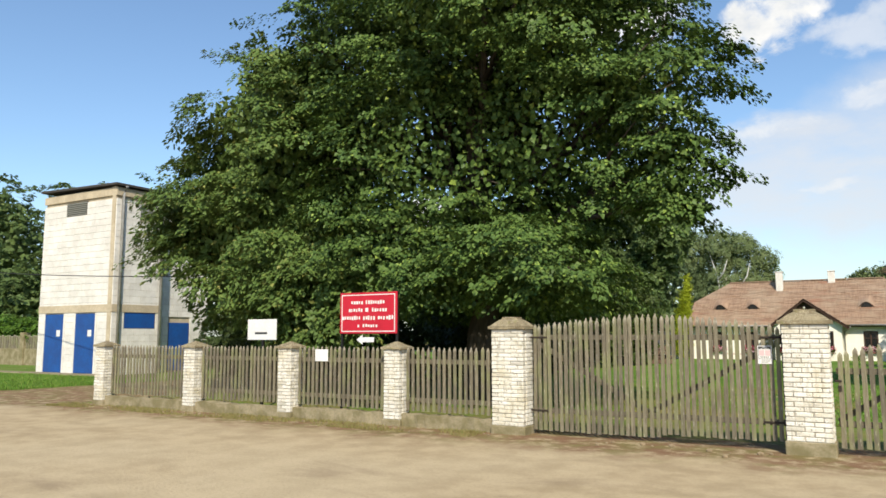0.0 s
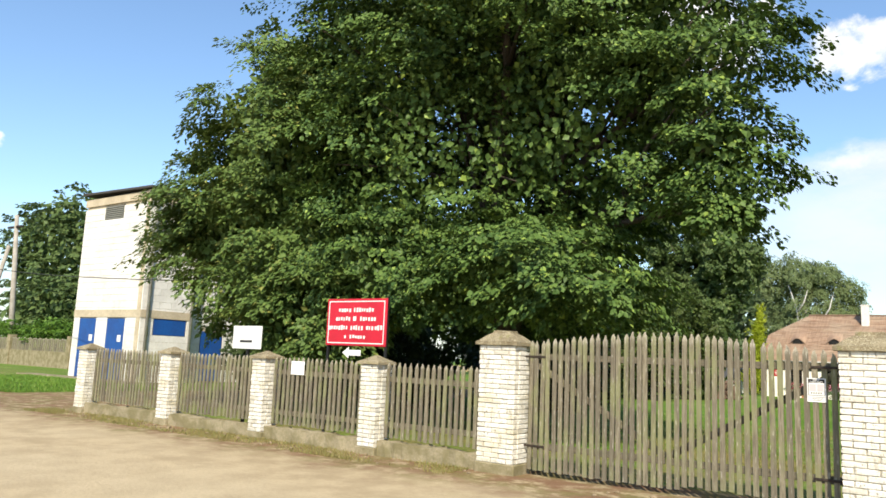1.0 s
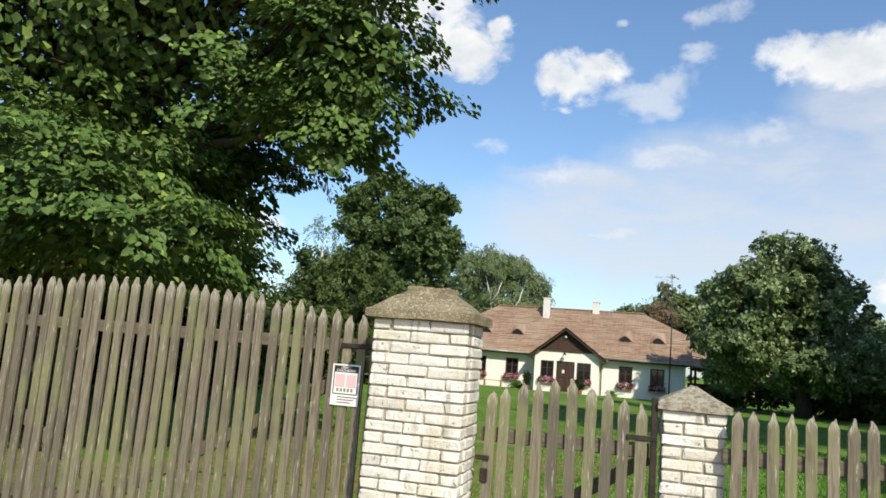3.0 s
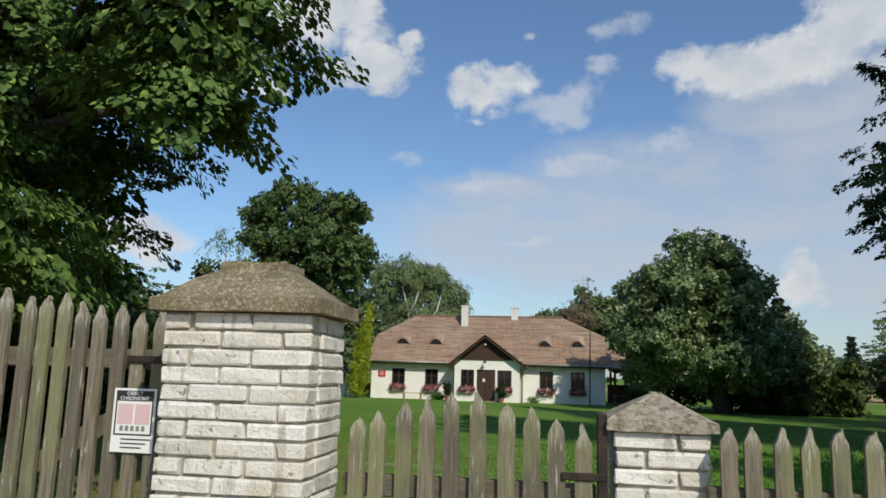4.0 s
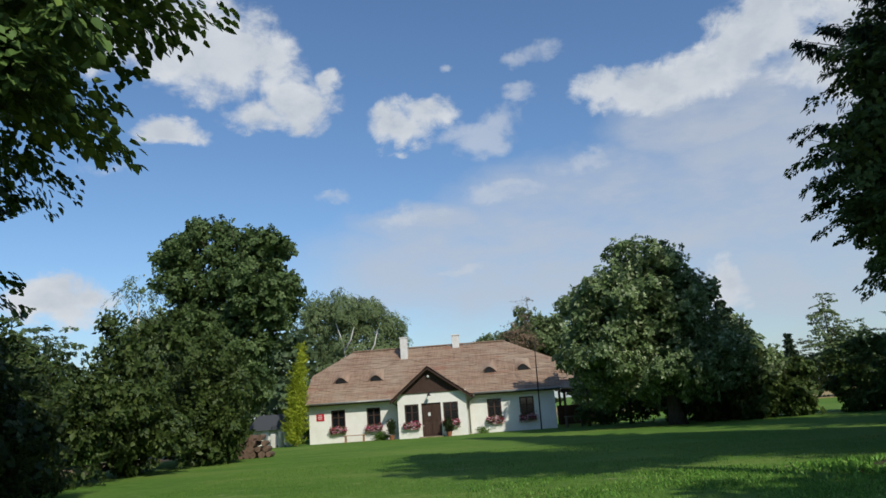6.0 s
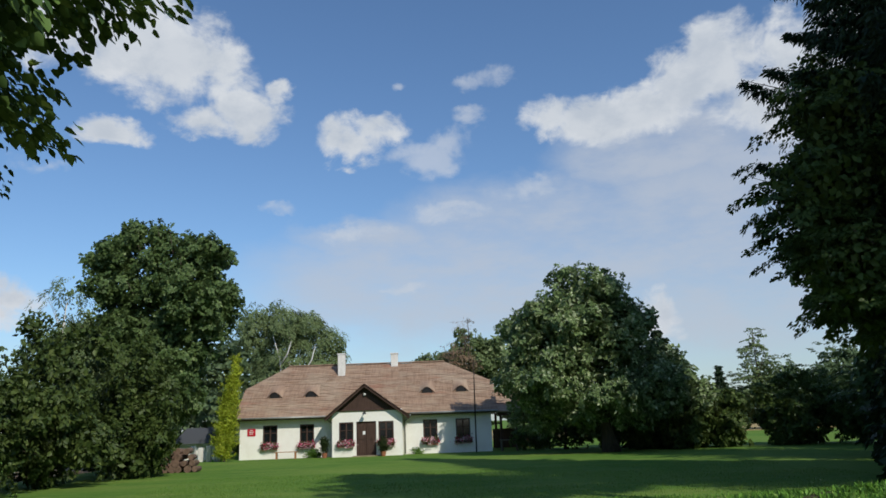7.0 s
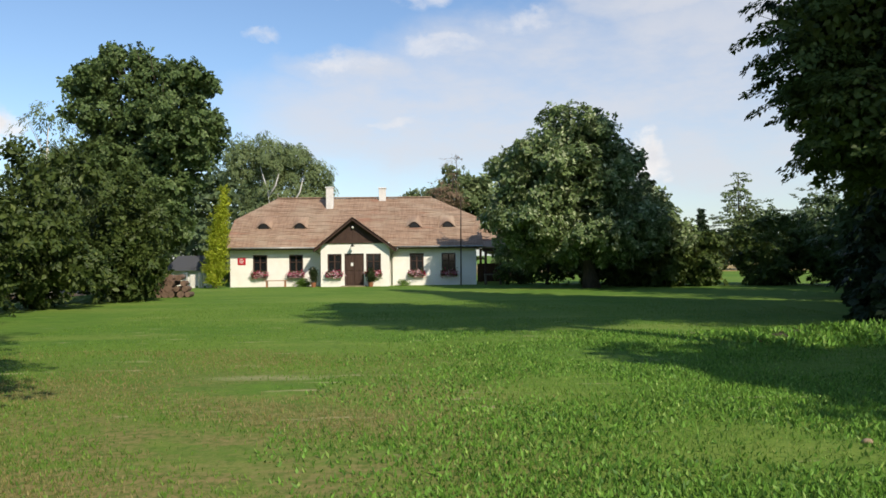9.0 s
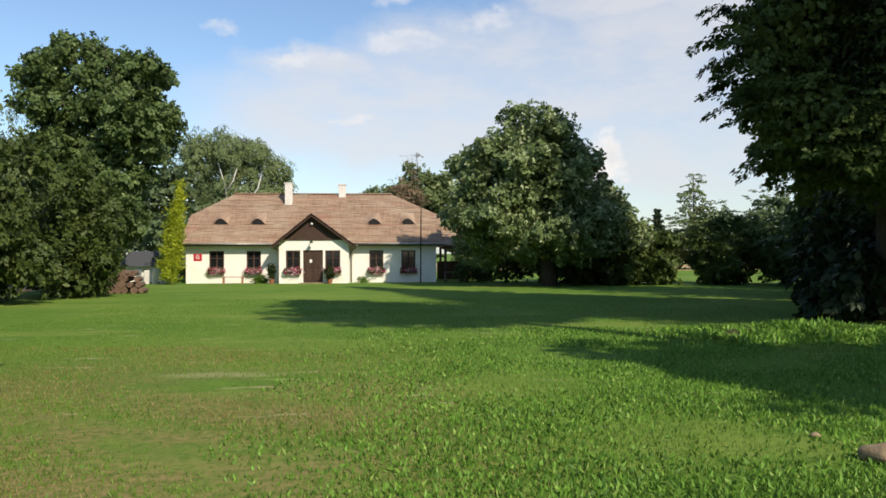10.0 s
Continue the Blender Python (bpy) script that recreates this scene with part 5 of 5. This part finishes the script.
for i in range(60):
    x, y = r2.uniform(-17, -.8), 9.08 - abs(r2.gauss(0, .35))
    bm = bmesh.new()
    s = r2.uniform(.015, .045)
    bmesh.ops.create_icosphere(bm, subdivisions=1, radius=s, matrix=pose(x, y, s * .4) @ Matrix.Diagonal((1.3, 1, .7, 1)))
    tagged(part("pebble", bm, M["stone"]), "small pebble at the foot of the fence", "pebble", "pebbles along the fence")


# ---- fence along the forecourt ----
FRONT, DEEP, ROW = 9.13, 0.39, 0.0715
rng = random.Random(11)
BRICKS = {}


def brick_mesh(length, depth, variant=0):
    """A slightly chipped brick, lying along x."""
    key = (round(length, 3), round(depth, 3), variant)
    if key not in BRICKS:
        bm = bmesh.new()
        box(bm, -length / 2, length / 2, -depth / 2, depth / 2, -.0305, .0305, .007)
        r = random.Random(int(length * 1000 + depth * 77) + variant * 31)
        for v in bm.verts:
            v.co += Vector((r.uniform(-.007, .004), r.uniform(-.003, .003), r.uniform(-.005, .004)))
        mesh = bpy.data.meshes.new("brick")
        bm.to_mesh(mesh)
        bm.free()
        mesh.materials.append(M["brick"])
        BRICKS[key] = mesh
    return BRICKS[key]


def cap_mesh(w, d, low, high, flat, plate=0.0):
    """A hipped concrete cap with an overhanging lip and a blunt top."""
    bm = bmesh.new()
    rings = []
    for s, z in ((1.0, 0.0), (1.0, low), (0.90, low + .012), (flat + (.9 - flat) * .5, low + (high - low) * .52), (flat + plate, high - .03 * (plate > 0) - .004), (flat + plate * .8, high)):
        n = 6
        pts = []
        for a, b in (((-1, -1), (1, -1)), ((1, -1), (1, 1)), ((1, 1), (-1, 1)), ((-1, 1), (-1, -1))):
            for k in range(n):
                f = k / n
                pts.append(((a[0] + (b[0] - a[0]) * f) * w * s / 2 + rng.uniform(-.004, .004), (a[1] + (b[1] - a[1]) * f) * d * s / 2 + rng.uniform(-.004, .004), z + rng.uniform(-.004, .004)))
        rings.append([bm.verts.new(p) for p in pts])
    for r, s in zip(rings, rings[1:]):
        for k in range(len(r)):
            j = (k + 1) % len(r)
            bm.faces.new((r[k], r[j], s[j], s[k]))
    bm.faces.new(rings[0][::-1])
    bm.faces.new(rings[-1])
    return bm


def pillar(x0, halves, rows, foot, cap, label, group, front=FRONT, crust="cap", deep=DEEP, lip=.09):
    """A pillar of coursed bricks round a mortar core; halves: its width in half bricks."""
    width = halves * 0.128
    root = thing("brick_pillar", label, "pillar", group)
    x1 = x0 + width
    top = foot + rows * ROW
    part("mortar_core", boxed(x0 + .018, x1 - .018, front + .018, front + deep - .018, 0.0, top), M["mortar"], root)
    if foot > .02:
        part("plinth", boxed(x0 - .02, x1 + .02, front - .02, front + deep + .02, -.2, foot, .015), M["plinth"], root)
    c = part("cap", cap_mesh(width + lip, deep + lip, *cap), M[crust], root, "lichen-covered concrete cap")
    c.matrix_basis = pose((x0 + x1) / 2, front + deep / 2, top + .004)
    for r in range(rows):
        z = foot + (r + .5) * ROW
        for y, flip in ((front + .06, 0), (front + deep - .06, 1)):
            n, cells = halves, []
            if (r + flip) % 2:
                cells.append(1)
                n -= 1
            while n > 1:
                cells.append(2)
                n -= 2
            if n:
                cells.append(1)
            x = x0
            for k in cells:
                w = k * .128
                b = new("brick", brick_mesh(w - .015, .12, rng.randrange(4)))
                b.parent = root
                b.matrix_basis = pose(x + w / 2 + rng.uniform(-.002, .002), y + rng.uniform(-.004, .004) * (1 - flip), z, 0, 0, rng.choice((0, 180)))
                x += w
        for x, turn in ((x0 + .06, 90), (x1 - .06, -90)):
            b = new("brick", brick_mesh(deep - .24 - .012, .12, rng.randrange(4)))
            b.parent = root
            b.matrix_basis = pose(x + rng.uniform(-.003, .003), front + deep / 2, z, 0, 0, turn)
    return root


BIG = (.055, .222, .36, .05)
SMALL = (.042, .15, .10)
GATE_L, GATE_R, WICKET = -5.50, -0.61, 1.18
pillar(GATE_L, 5, 24, .150, BIG, "tall white brick gate pillar on a concrete foot", "gate pillars", deep=.46)
pillar(GATE_R - .01, 5, 24, .198, BIG, "tall white brick gate pillar with mossy cap", "gate pillars", deep=.46)
pillar(WICKET + .015, 3, 19, .127, SMALL, "low white brick pillar beside the wicket", "fence pillars", FRONT + .31, "pale_cap", lip=.05)
LOW = (-17.05, -13.70, -10.70, -7.90)
for x in LOW:
    pillar(x, 3, 19, .127, SMALL, "low white brick fence pillar with concrete cap", "fence pillars")
pillar(4.55, 3, 19, .147, SMALL, "low white brick fence pillar with concrete cap", "fence pillars")


def picket_mesh(height, width, variant):
    """A weathered picket with a worn point."""
    r = random.Random(variant)
    w = width / 2
    neck = height - r.uniform(.050, .085)
    tip = r.uniform(-.3, .3) * w
    blunt = r.uniform(.10, .26)

    def edge(f):
        return w * f * r.uniform(.90, 1.0)

    right = [(edge(1), neck * f) for f in (.12, .3, .45, .6, .72, .82, .9)] + [(edge(1), neck - .012), (edge(.90), neck + .006), (edge(.66), neck + .020), (edge(.48), neck + .034), (tip + w * blunt, height - r.uniform(.006, .014))]
    left = [(-edge(1), neck * f) for f in (.15, .33, .5, .66, .78, .88)] + [(-edge(1), neck - .014), (-edge(.92), neck + .004), (-edge(.68), neck + .018), (-edge(.46), neck + .033), (tip - w * blunt, height - r.uniform(.004, .016))]
    o = [(-w, 0), (w, 0)] + right + [(tip + r.uniform(-.1, .1) * w, height)] + left[::-1]
    bm = prism(bmesh.new(), o, -.012, .012)
    mesh = bpy.data.meshes.new("picket")
    bm.to_mesh(mesh)
    bm.free()
    mesh.materials.append(M["picket"])
    return mesh


PICKETS = {}


def picket(parent, x, y, z0, z1, width=.066):
    key = (round((z1 - z0) * 25), width, rng.randrange(9))
    if key not in PICKETS:
        PICKETS[key] = picket_mesh(key[0] / 25, width, len(PICKETS))
    p = new("picket", PICKETS[key])
    p.parent = parent
    p.matrix_basis = pose(x + rng.uniform(-.006, .006), y + rng.uniform(-.003, .003), z0 + rng.uniform(-.012, .012), 0, rng.uniform(-.5, .5), 0)


def fence_panel(x0, x1, label, count, z0=.29, z1=1.53):
    root = thing("picket_fence", label, "fence", "picket fence panels")
    y = FRONT + .22
    for z in (.50, 1.25):
        part("rail", boxed(x0 - .02, x1 + .02, y + .014, y + .064, z - .045, z + .045, .006), M["rail"], root)
    for k in range(count):
        picket(root, x0 + (k + .5) * (x1 - x0) / count, y, z0, z1)
    base = bmesh.new()
    box(base, x0 + .005, x1 - .005, FRONT + .06, FRONT + .33, -.2, .235)
    bmesh.ops.subdivide_edges(base, edges=[e for e in base.edges if abs(e.verts[0].co.x - e.verts[1].co.x) > .5], cuts=14)
    for v in base.verts:
        if v.co.z > 0:
            v.co.z += rng.uniform(-.03, .03)
        v.co.y += rng.uniform(-.015, .015)
    part("base_wall", base, M["plinth"], root)


W = 3 * .128
for a, b in ((LOW[0] + W, LOW[1]), (LOW[1] + W, LOW[2]), (LOW[2] + W, LOW[3]), (LOW[3] + W, GATE_L)):
    fence_panel(a, b, "weathered grey-brown picket fence panel on a low concrete base", round((b - a) / .118))
fence_panel(WICKET + W, 4.55, "weathered picket fence panel beside the wicket", round((4.55 - WICKET - W) / .103))
fence_panel(4.55 + W, 7.6, "weathered picket fence panel beside the wicket", 26)


def beam(x0, z0, x1, z1, y0, y1, h):
    """A straight bar in the plane of the fence."""
    d = Vector((x1 - x0, 0, z1 - z0))
    return boxed(-d.length / 2, d.length / 2, -(y1 - y0) / 2, (y1 - y0) / 2, -h / 2, h / 2, .005, m=pose((x0 + x1) / 2, (y0 + y1) / 2, (z0 + z1) / 2, 0, -math.degrees(math.atan2(d.z, d.x)), 0))


def gate_leaf(x0, x1, hinge, tops, count, y, label, group, rails, brace=True):
    """A picket leaf; tops: the height at the hinge side and at the free side."""
    root = thing("gate_leaf", label, "gate", group)
    for z in rails:
        part("rail", boxed(x0, x1, y + .014, y + .06, z - .045, z + .045, .006), M["rail"], root)
    free = x1 if hinge == x0 else x0
    if brace:
        part("brace", beam(hinge, rails[1] - .05, free, rails[0] + .05, y + .062, y + .10, .09), M["picket"], root)
    for k in range(count):
        f = (k + .5) / count
        x = x0 + f * (x1 - x0)
        g = abs(x - hinge) / abs(x1 - x0)
        picket(root, x, y, .07 + .06 * (x > -2.5), tops[0] + (tops[1] - tops[0]) * math.sin(g * math.pi / 2))
    s = 1 if hinge == x0 else -1
    for z in rails:
        a, b = sorted((hinge - s * .05, hinge + s * .30))
        part("strap_hinge", boxed(a, b, y - .022, y - .014, z - .016, z + .016, .003), M["iron"], root)
    return root


GY = 9.46
gl, gr = GATE_L + .64 + .03, GATE_R - .05
gm = (gl + gr) / 2
gate_leaf(gl, gm - .01, gl, (1.93, 2.10), 21, GY, "closed tall picket gate leaf with diagonal brace", "double gate leaves", (.42, 1.72))
right_leaf = gate_leaf(gm + .01, gr, gr, (1.90, 2.10), 21, GY, "closed tall picket gate leaf with a paper notice", "double gate leaves", (.42, 1.72))
part("closing_post", boxed(gr + .002, gr + .045, GY - .03, GY + .08, .02, 1.95, .005), M["iron"], right_leaf)


def wicket():
    x0, x1 = GATE_R + .64 + .04, WICKET - .05
    root = thing("wicket", "narrow weathered picket wicket with mossy pickets", "gate")
    for z in (.45, 1.22):
        part("rail", boxed(x0, x1, GY + .014, GY + .06, z - .045, z + .045, .006), M["rail"], root)
    part("brace", beam(x0, .48, x1, 1.18, GY + .062, GY + .1, .08), M["picket"], root)
    n = 10
    for k in range(n):
        f = (k + .5) / n
        picket(root, x0 + f * (x1 - x0), GY, .10, 1.47 + .14 * math.sin(f * math.pi), .072)
    part("latch", boxed(x0 - .02, x0 + .07, GY - .030, GY - .014, 1.06, 1.09, .004), M["iron"], root)
    part("lock", boxed(x0 + .015, x0 + .065, GY - .03, GY - .014, .92, 1.01, .006), M["iron"], root)
    for z in (.5, 1.3):
        part("hinge", boxed(x1 - .14, x1 + .04, GY - .024, GY - .014, z - .016, z + .016, .004), M["iron"], root)
    part("hinge_post", boxed(x1 + .005, x1 + .045, GY - .02, GY + .06, .05, 1.55, .004), M["iron"], root)


wicket()


def lettering(word, x, y, z, size, mat, parent):
    """A word in the built-in font, upright and facing -y, as a mesh."""
    curve = bpy.data.curves.new("word", "FONT")
    curve.body, curve.size, curve.align_x, curve.extrude = word, size, "CENTER", .0004
    made = bpy.data.objects.new("word", curve)
    mesh = bpy.data.meshes.new_from_object(made)
    bpy.data.objects.remove(made)
    mesh.materials.clear()
    mesh.materials.append(mat)
    ob = new("word", mesh)
    ob.parent = parent
    ob.matrix_basis = pose(x, y, z, 90, 0, 0)


def notice(x, z, y):
    """A paper with a black head, a red picture and dark lines below."""
    root = thing("notice", "white paper notice with black heading on the gate", "notice")
    part("sheet", boxed(x, x + .205, y, y + .003, z, z + .28), M["paper"], root)
    part("heading", boxed(x + .012, x + .193, y - .002, y, z + .225, z + .27), M["paper_ink"], root)
    for i, word in enumerate(("OBIEKT", "CHRONIONY")):
        lettering(word, x + .102, y - .003, z + .250 - i * .021, .023, M["paper"], root)
    part("picture", boxed(x + .025, x + .098, y - .002, y, z + .125, z + .212), M["paper_red"], root)
    part("picture", boxed(x + .108, x + .18, y - .002, y, z + .125, z + .212), M["paper_red"], root)
    for i in range(5):
        part("text_bar", boxed(x + .04 + i * .026, x + .056 + i * .026, y - .002, y, z + .094, z + .116), M["louvre"], root)
    for k, (a, b) in enumerate(((.012, .018), (.187, .193))):
        part("border", boxed(x + a, x + b, y - .002, y, z + .075, z + .225), M["paper_ink"], root)
    part("border", boxed(x + .018, x + .187, y - .002, y, z + .075, z + .081), M["paper_ink"], root)
    for i in range(3):
        part("text_bar", boxed(x + .05, x + .19 - .02 * i, y - .002, y, z + .055 - i * .018, z + .060 - i * .018), M["paper_ink"], root)


notice(-1.0, 1.31, GY - .022)

label = thing("fence_notice", "small blank white plate fixed to the picket fence", "notice")
part("plate", boxed(-9.82, -9.47, FRONT + .196, FRONT + .204, 1.22, 1.47, .002), M["white_sign"], label)


def red_board():
    root = thing("direction_board", "red sign board with white lettering and border on thin posts", "sign")
    y = 10.3
    part("board", boxed(-9.93, -8.37, y, y + .03, 1.80, 2.72, .008), M["red_sign"], root)
    for x0, x1, z0, z1 in ((-9.88, -8.42, 2.655, 2.675), (-9.88, -8.42, 1.845, 1.865), (-9.88, -9.86, 1.865, 2.655), (-8.44, -8.42, 1.865, 2.655)):
        part("border", boxed(x0, x1, y - .004, y, z0, z1), M["white_sign"], root)
    for z, h, words in ((2.50, .085, (.34, .52)), (2.33, .085, (.40, .12, .42)), (2.155, .095, (.52, .34, .44)), (1.98, .07, (.08, .42))):
        total = sum(words) + .06 * (len(words) - 1)
        x = -9.15 - total / 2
        for w in words:
            k = max(1, int(w / .065))
            for i in range(k):
                a, b = x + (i + rng.uniform(0, .12)) * w / k, x + (i + rng.uniform(.52, .86)) * w / k
                part("letter_bar", boxed(a, b, y - .004, y, z - h * rng.choice((.5, .5, .38)), z + h * rng.choice((.5, .3, .34))), M["white_sign"], root)
            x += w + .06
    for x in (-9.92, -8.42):
        part("post", boxed(x, x + .045, y + .032, y + .075, -.1, 2.74), M["black"], root)
    arrow = prism(bmesh.new(), [(-9.45, 1.71), (-9.28, 1.60), (-9.28, 1.655), (-8.97, 1.655), (-8.97, 1.765), (-9.28, 1.765), (-9.28, 1.82)], y - .01, y - .004)
    for v in arrow.verts:
        v.co.z -= .04
    part("arrow", arrow, M["white_sign"], root, "white arrow pointing along the fence")


red_board()


def white_board():
    root = thing("white_board", "white rectangular sign with a small dark mark on a post", "sign")
    y = 10.3
    part("board", boxed(-12.80, -11.86, y, y + .025, 1.66, 2.16, .006), M["white_sign"], root)
    part("mark", boxed(-12.55, -12.15, y - .003, y, 1.80, 1.85), M["paper_ink"], root)
    part("post", boxed(-12.36, -12.30, y + .027, y + .085, -.1, 2.1), M["black"], root)


white_board()


# ---- transformer tower ----
def tower():
    root = thing("transformer_tower", "tall white block transformer tower with blue doors", "building")
    x0, x1, y0, y1, top = -35.0, -29.4, 18.4, 21.0, 8.75
    x2, y2 = -29.9, 24.4
    core = bmesh.new()
    box(core, x0 + .06, x1 - .06, y0 + .06, y1 - .06, -.2, top - .1)
    box(core, x0 + .06, x2 - .06, y1 - .06, y2 - .06, -.2, top - .1)
    part("core", core, M["ochre"], root)
    fronts = ((-34.55, -32.85, 0, 2.82), (-32.15, -30.45, 0, 2.82), (-33.2, -31.6, 7.5, 8.15))
    sides = ((19.05, 20.8, 2.1, 2.86), (19.7, 20.6, 7.45, 8.05))
    back = ((21.95, 23.3, 0, 2.45),)
    course = .30
    blocks = {}

    def courses(name, fixed, a0, a1, holes, along):
        for r in range(int((top - .45) / course)):
            z0 = r * course
            spans = [(a0, a1)]
            for h in holes:
                if z0 + course > h[2] and z0 < h[3]:
                    spans = [q for p in spans for q in ((p[0], min(p[1], h[0])), (max(p[0], h[1]), p[1])) if q[1] - q[0] > .05]
            for p in spans:
                u = p[0] - (r % 2) * .3 * (p[0] > a0 - 1)
                while u < p[1]:
                    s, e = max(u, p[0]), min(u + .6, p[1])
                    if e - s > .04:
                        size = round(e - s, 2)
                        if size not in blocks:
                            mesh = bpy.data.meshes.new("block")
                            b = boxed(-size / 2 + .006, size / 2 - .004, -.0325, .0325, .005, course - .003, .005)
                            b.to_mesh(mesh)
                            b.free()
                            mesh.materials.append(M["block"])
                            blocks[size] = mesh
                        ob = new(name, blocks[size])
                        ob.parent = root
                        ob.matrix_basis = pose((s + e) / 2, fixed + .0325, z0) if along == "x" else pose(fixed - .0325, (s + e) / 2, z0, 0, 0, 90)
                    u += .6

    courses("block", y0, x0, x1 - .3, fronts, "x")
    courses("block", x1, y0, y1, sides, "y")
    courses("block", x2, y1, y2, back, "y")
    part("corner_pier", boxed(x1 - .3, x1 - .065, y0 - .03, y0 + .065, 0, top - .1), M["ochre"], root)
    for z in (2.86, top - .5):
        part("band", boxed(x0, x1 + .02, y0 - .025, y0 + .06, z, z + .35), M["ochre"], root)
        part("band", boxed(x1 - .05, x1 + .025, y0, y1, z, z + .35), M["ochre"], root)
    roof = bmesh.new()
    prism(roof, [(x0 - .12, top + .08), (x1 + .18, top - .05), (x1 + .18, top + .05), (x0 - .12, top + .18)], y0 - .18, y2 + .1)
    part("roof", roof, M["tar"], root)
    for a in fronts[:2]:
        d = part("door", boxed(a[0] + .12, a[1] - .12, y0 - .01, y0 + .05, .05, 2.8, .01), M["blue_door"], root, "closed blue steel door")
        part("warning_plate", boxed(a[1] - .62, a[1] - .34, y0 - .016, y0 - .011, 1.75, 2.05), M["white_sign"], d)
        part("frame", boxed(a[0], a[0] + .11, y0 - .02, y0 + .05, 0, 2.84), M["block"], d)
        part("frame", boxed(a[1] - .11, a[1], y0 - .02, y0 + .05, 0, 2.84), M["block"], d)
    # black sheet behind the slats stands in for the dark of the shaft
    v = part("vent", boxed(-33.2, -31.6, y0 + .03, y0 + .055, 7.5, 8.15), M["black"], root)
    for i in range(7):
        part("slat", boxed(-33.18, -31.62, y0 - .02, y0 + .03, 7.53 + i * .09, 7.575 + i * .09), M["louvre"], v)
    w = part("hatch", boxed(x1 - .05, x1 - .01, 19.1, 20.75, 2.12, 2.84, .008), M["blue_door"], root, "blue steel hatch")
    part("vent", boxed(x1 - .05, x1 - .02, 19.7, 20.6, 7.45, 8.05), M["louvre"], root)
    part("door", boxed(x2 - .05, x2 - .005, 22.0, 23.25, .05, 2.42, .008), M["blue_door"], root, "closed blue steel door")
    for x, y in ((x1 + .09, y0 + .28), (x1 + .09, y1 - .05)):
        bm = bmesh.new()
        tube(bm, [(x + .25, y, top - .1), (x, y, top - .45), (x, y, .1)], [.075, .07, .07], 8)
        part("downpipe", bm, M["zinc"], root, smooth=True)
    part("apron", boxed(x0 - 3, x1 + .6, y0 - 1.0, y0 - .03, -.2, .05, .01), M["plinth"], root)


tower()

wire = thing("overhead_cable", "thin dark cable strung across the tower wall", "cable")
bm = bmesh.new()
pts = [Vector((-56 + 36 * f, 18.0 - 3.5 * f, 7.2 - 3.4 * f - .5 * math.sin(f * math.pi))) for f in [i / 16 for i in range(17)]]
tube(bm, pts, [.018] * 17, 5)
part("strand", bm, M["cable"], wire)


def utility_pole():
    root = thing("utility_pole", "grey concrete utility pole with a leaning strut", "utility pole")
    bm = bmesh.new()
    tube(bm, [(-57.8, 26, -.3), (-59.6, 26.0, 11.2)], [.24, .15], 10)
    part("shaft", bm, M["pole"], root, smooth=True)
    bm = bmesh.new()
    tube(bm, [(-61.0, 24.6, -.3), (-59.6, 25.7, 8.8)], [.22, .14], 10)
    part("strut", bm, M["pole"], root, smooth=True)
    part("crossarm", boxed(-60.7, -58.5, 25.9, 26.1, 10.2, 10.35), M["iron"], root)


utility_pole()


def yard_wall():
    root = thing("yard_wall", "grey wall with a plank fence on top behind the tower", "wall")
    part("base", boxed(-75, -35.6, 24.0, 24.3, -.2, 1.0), M["plinth"], root)
    for i in range(150):
        x = -75 + i * .262
        p = part("plank", boxed(x, x + .2, 24.06, 24.10, 1.0, 1.8 + .04 * math.sin(i * 2.3)), M["picket"], root)
    for x in (-70, -62, -54, -46, -38):
        part("post", boxed(x, x + .4, 23.9, 24.4, -.2, 2.0, .02), M["plinth"], root)


yard_wall()
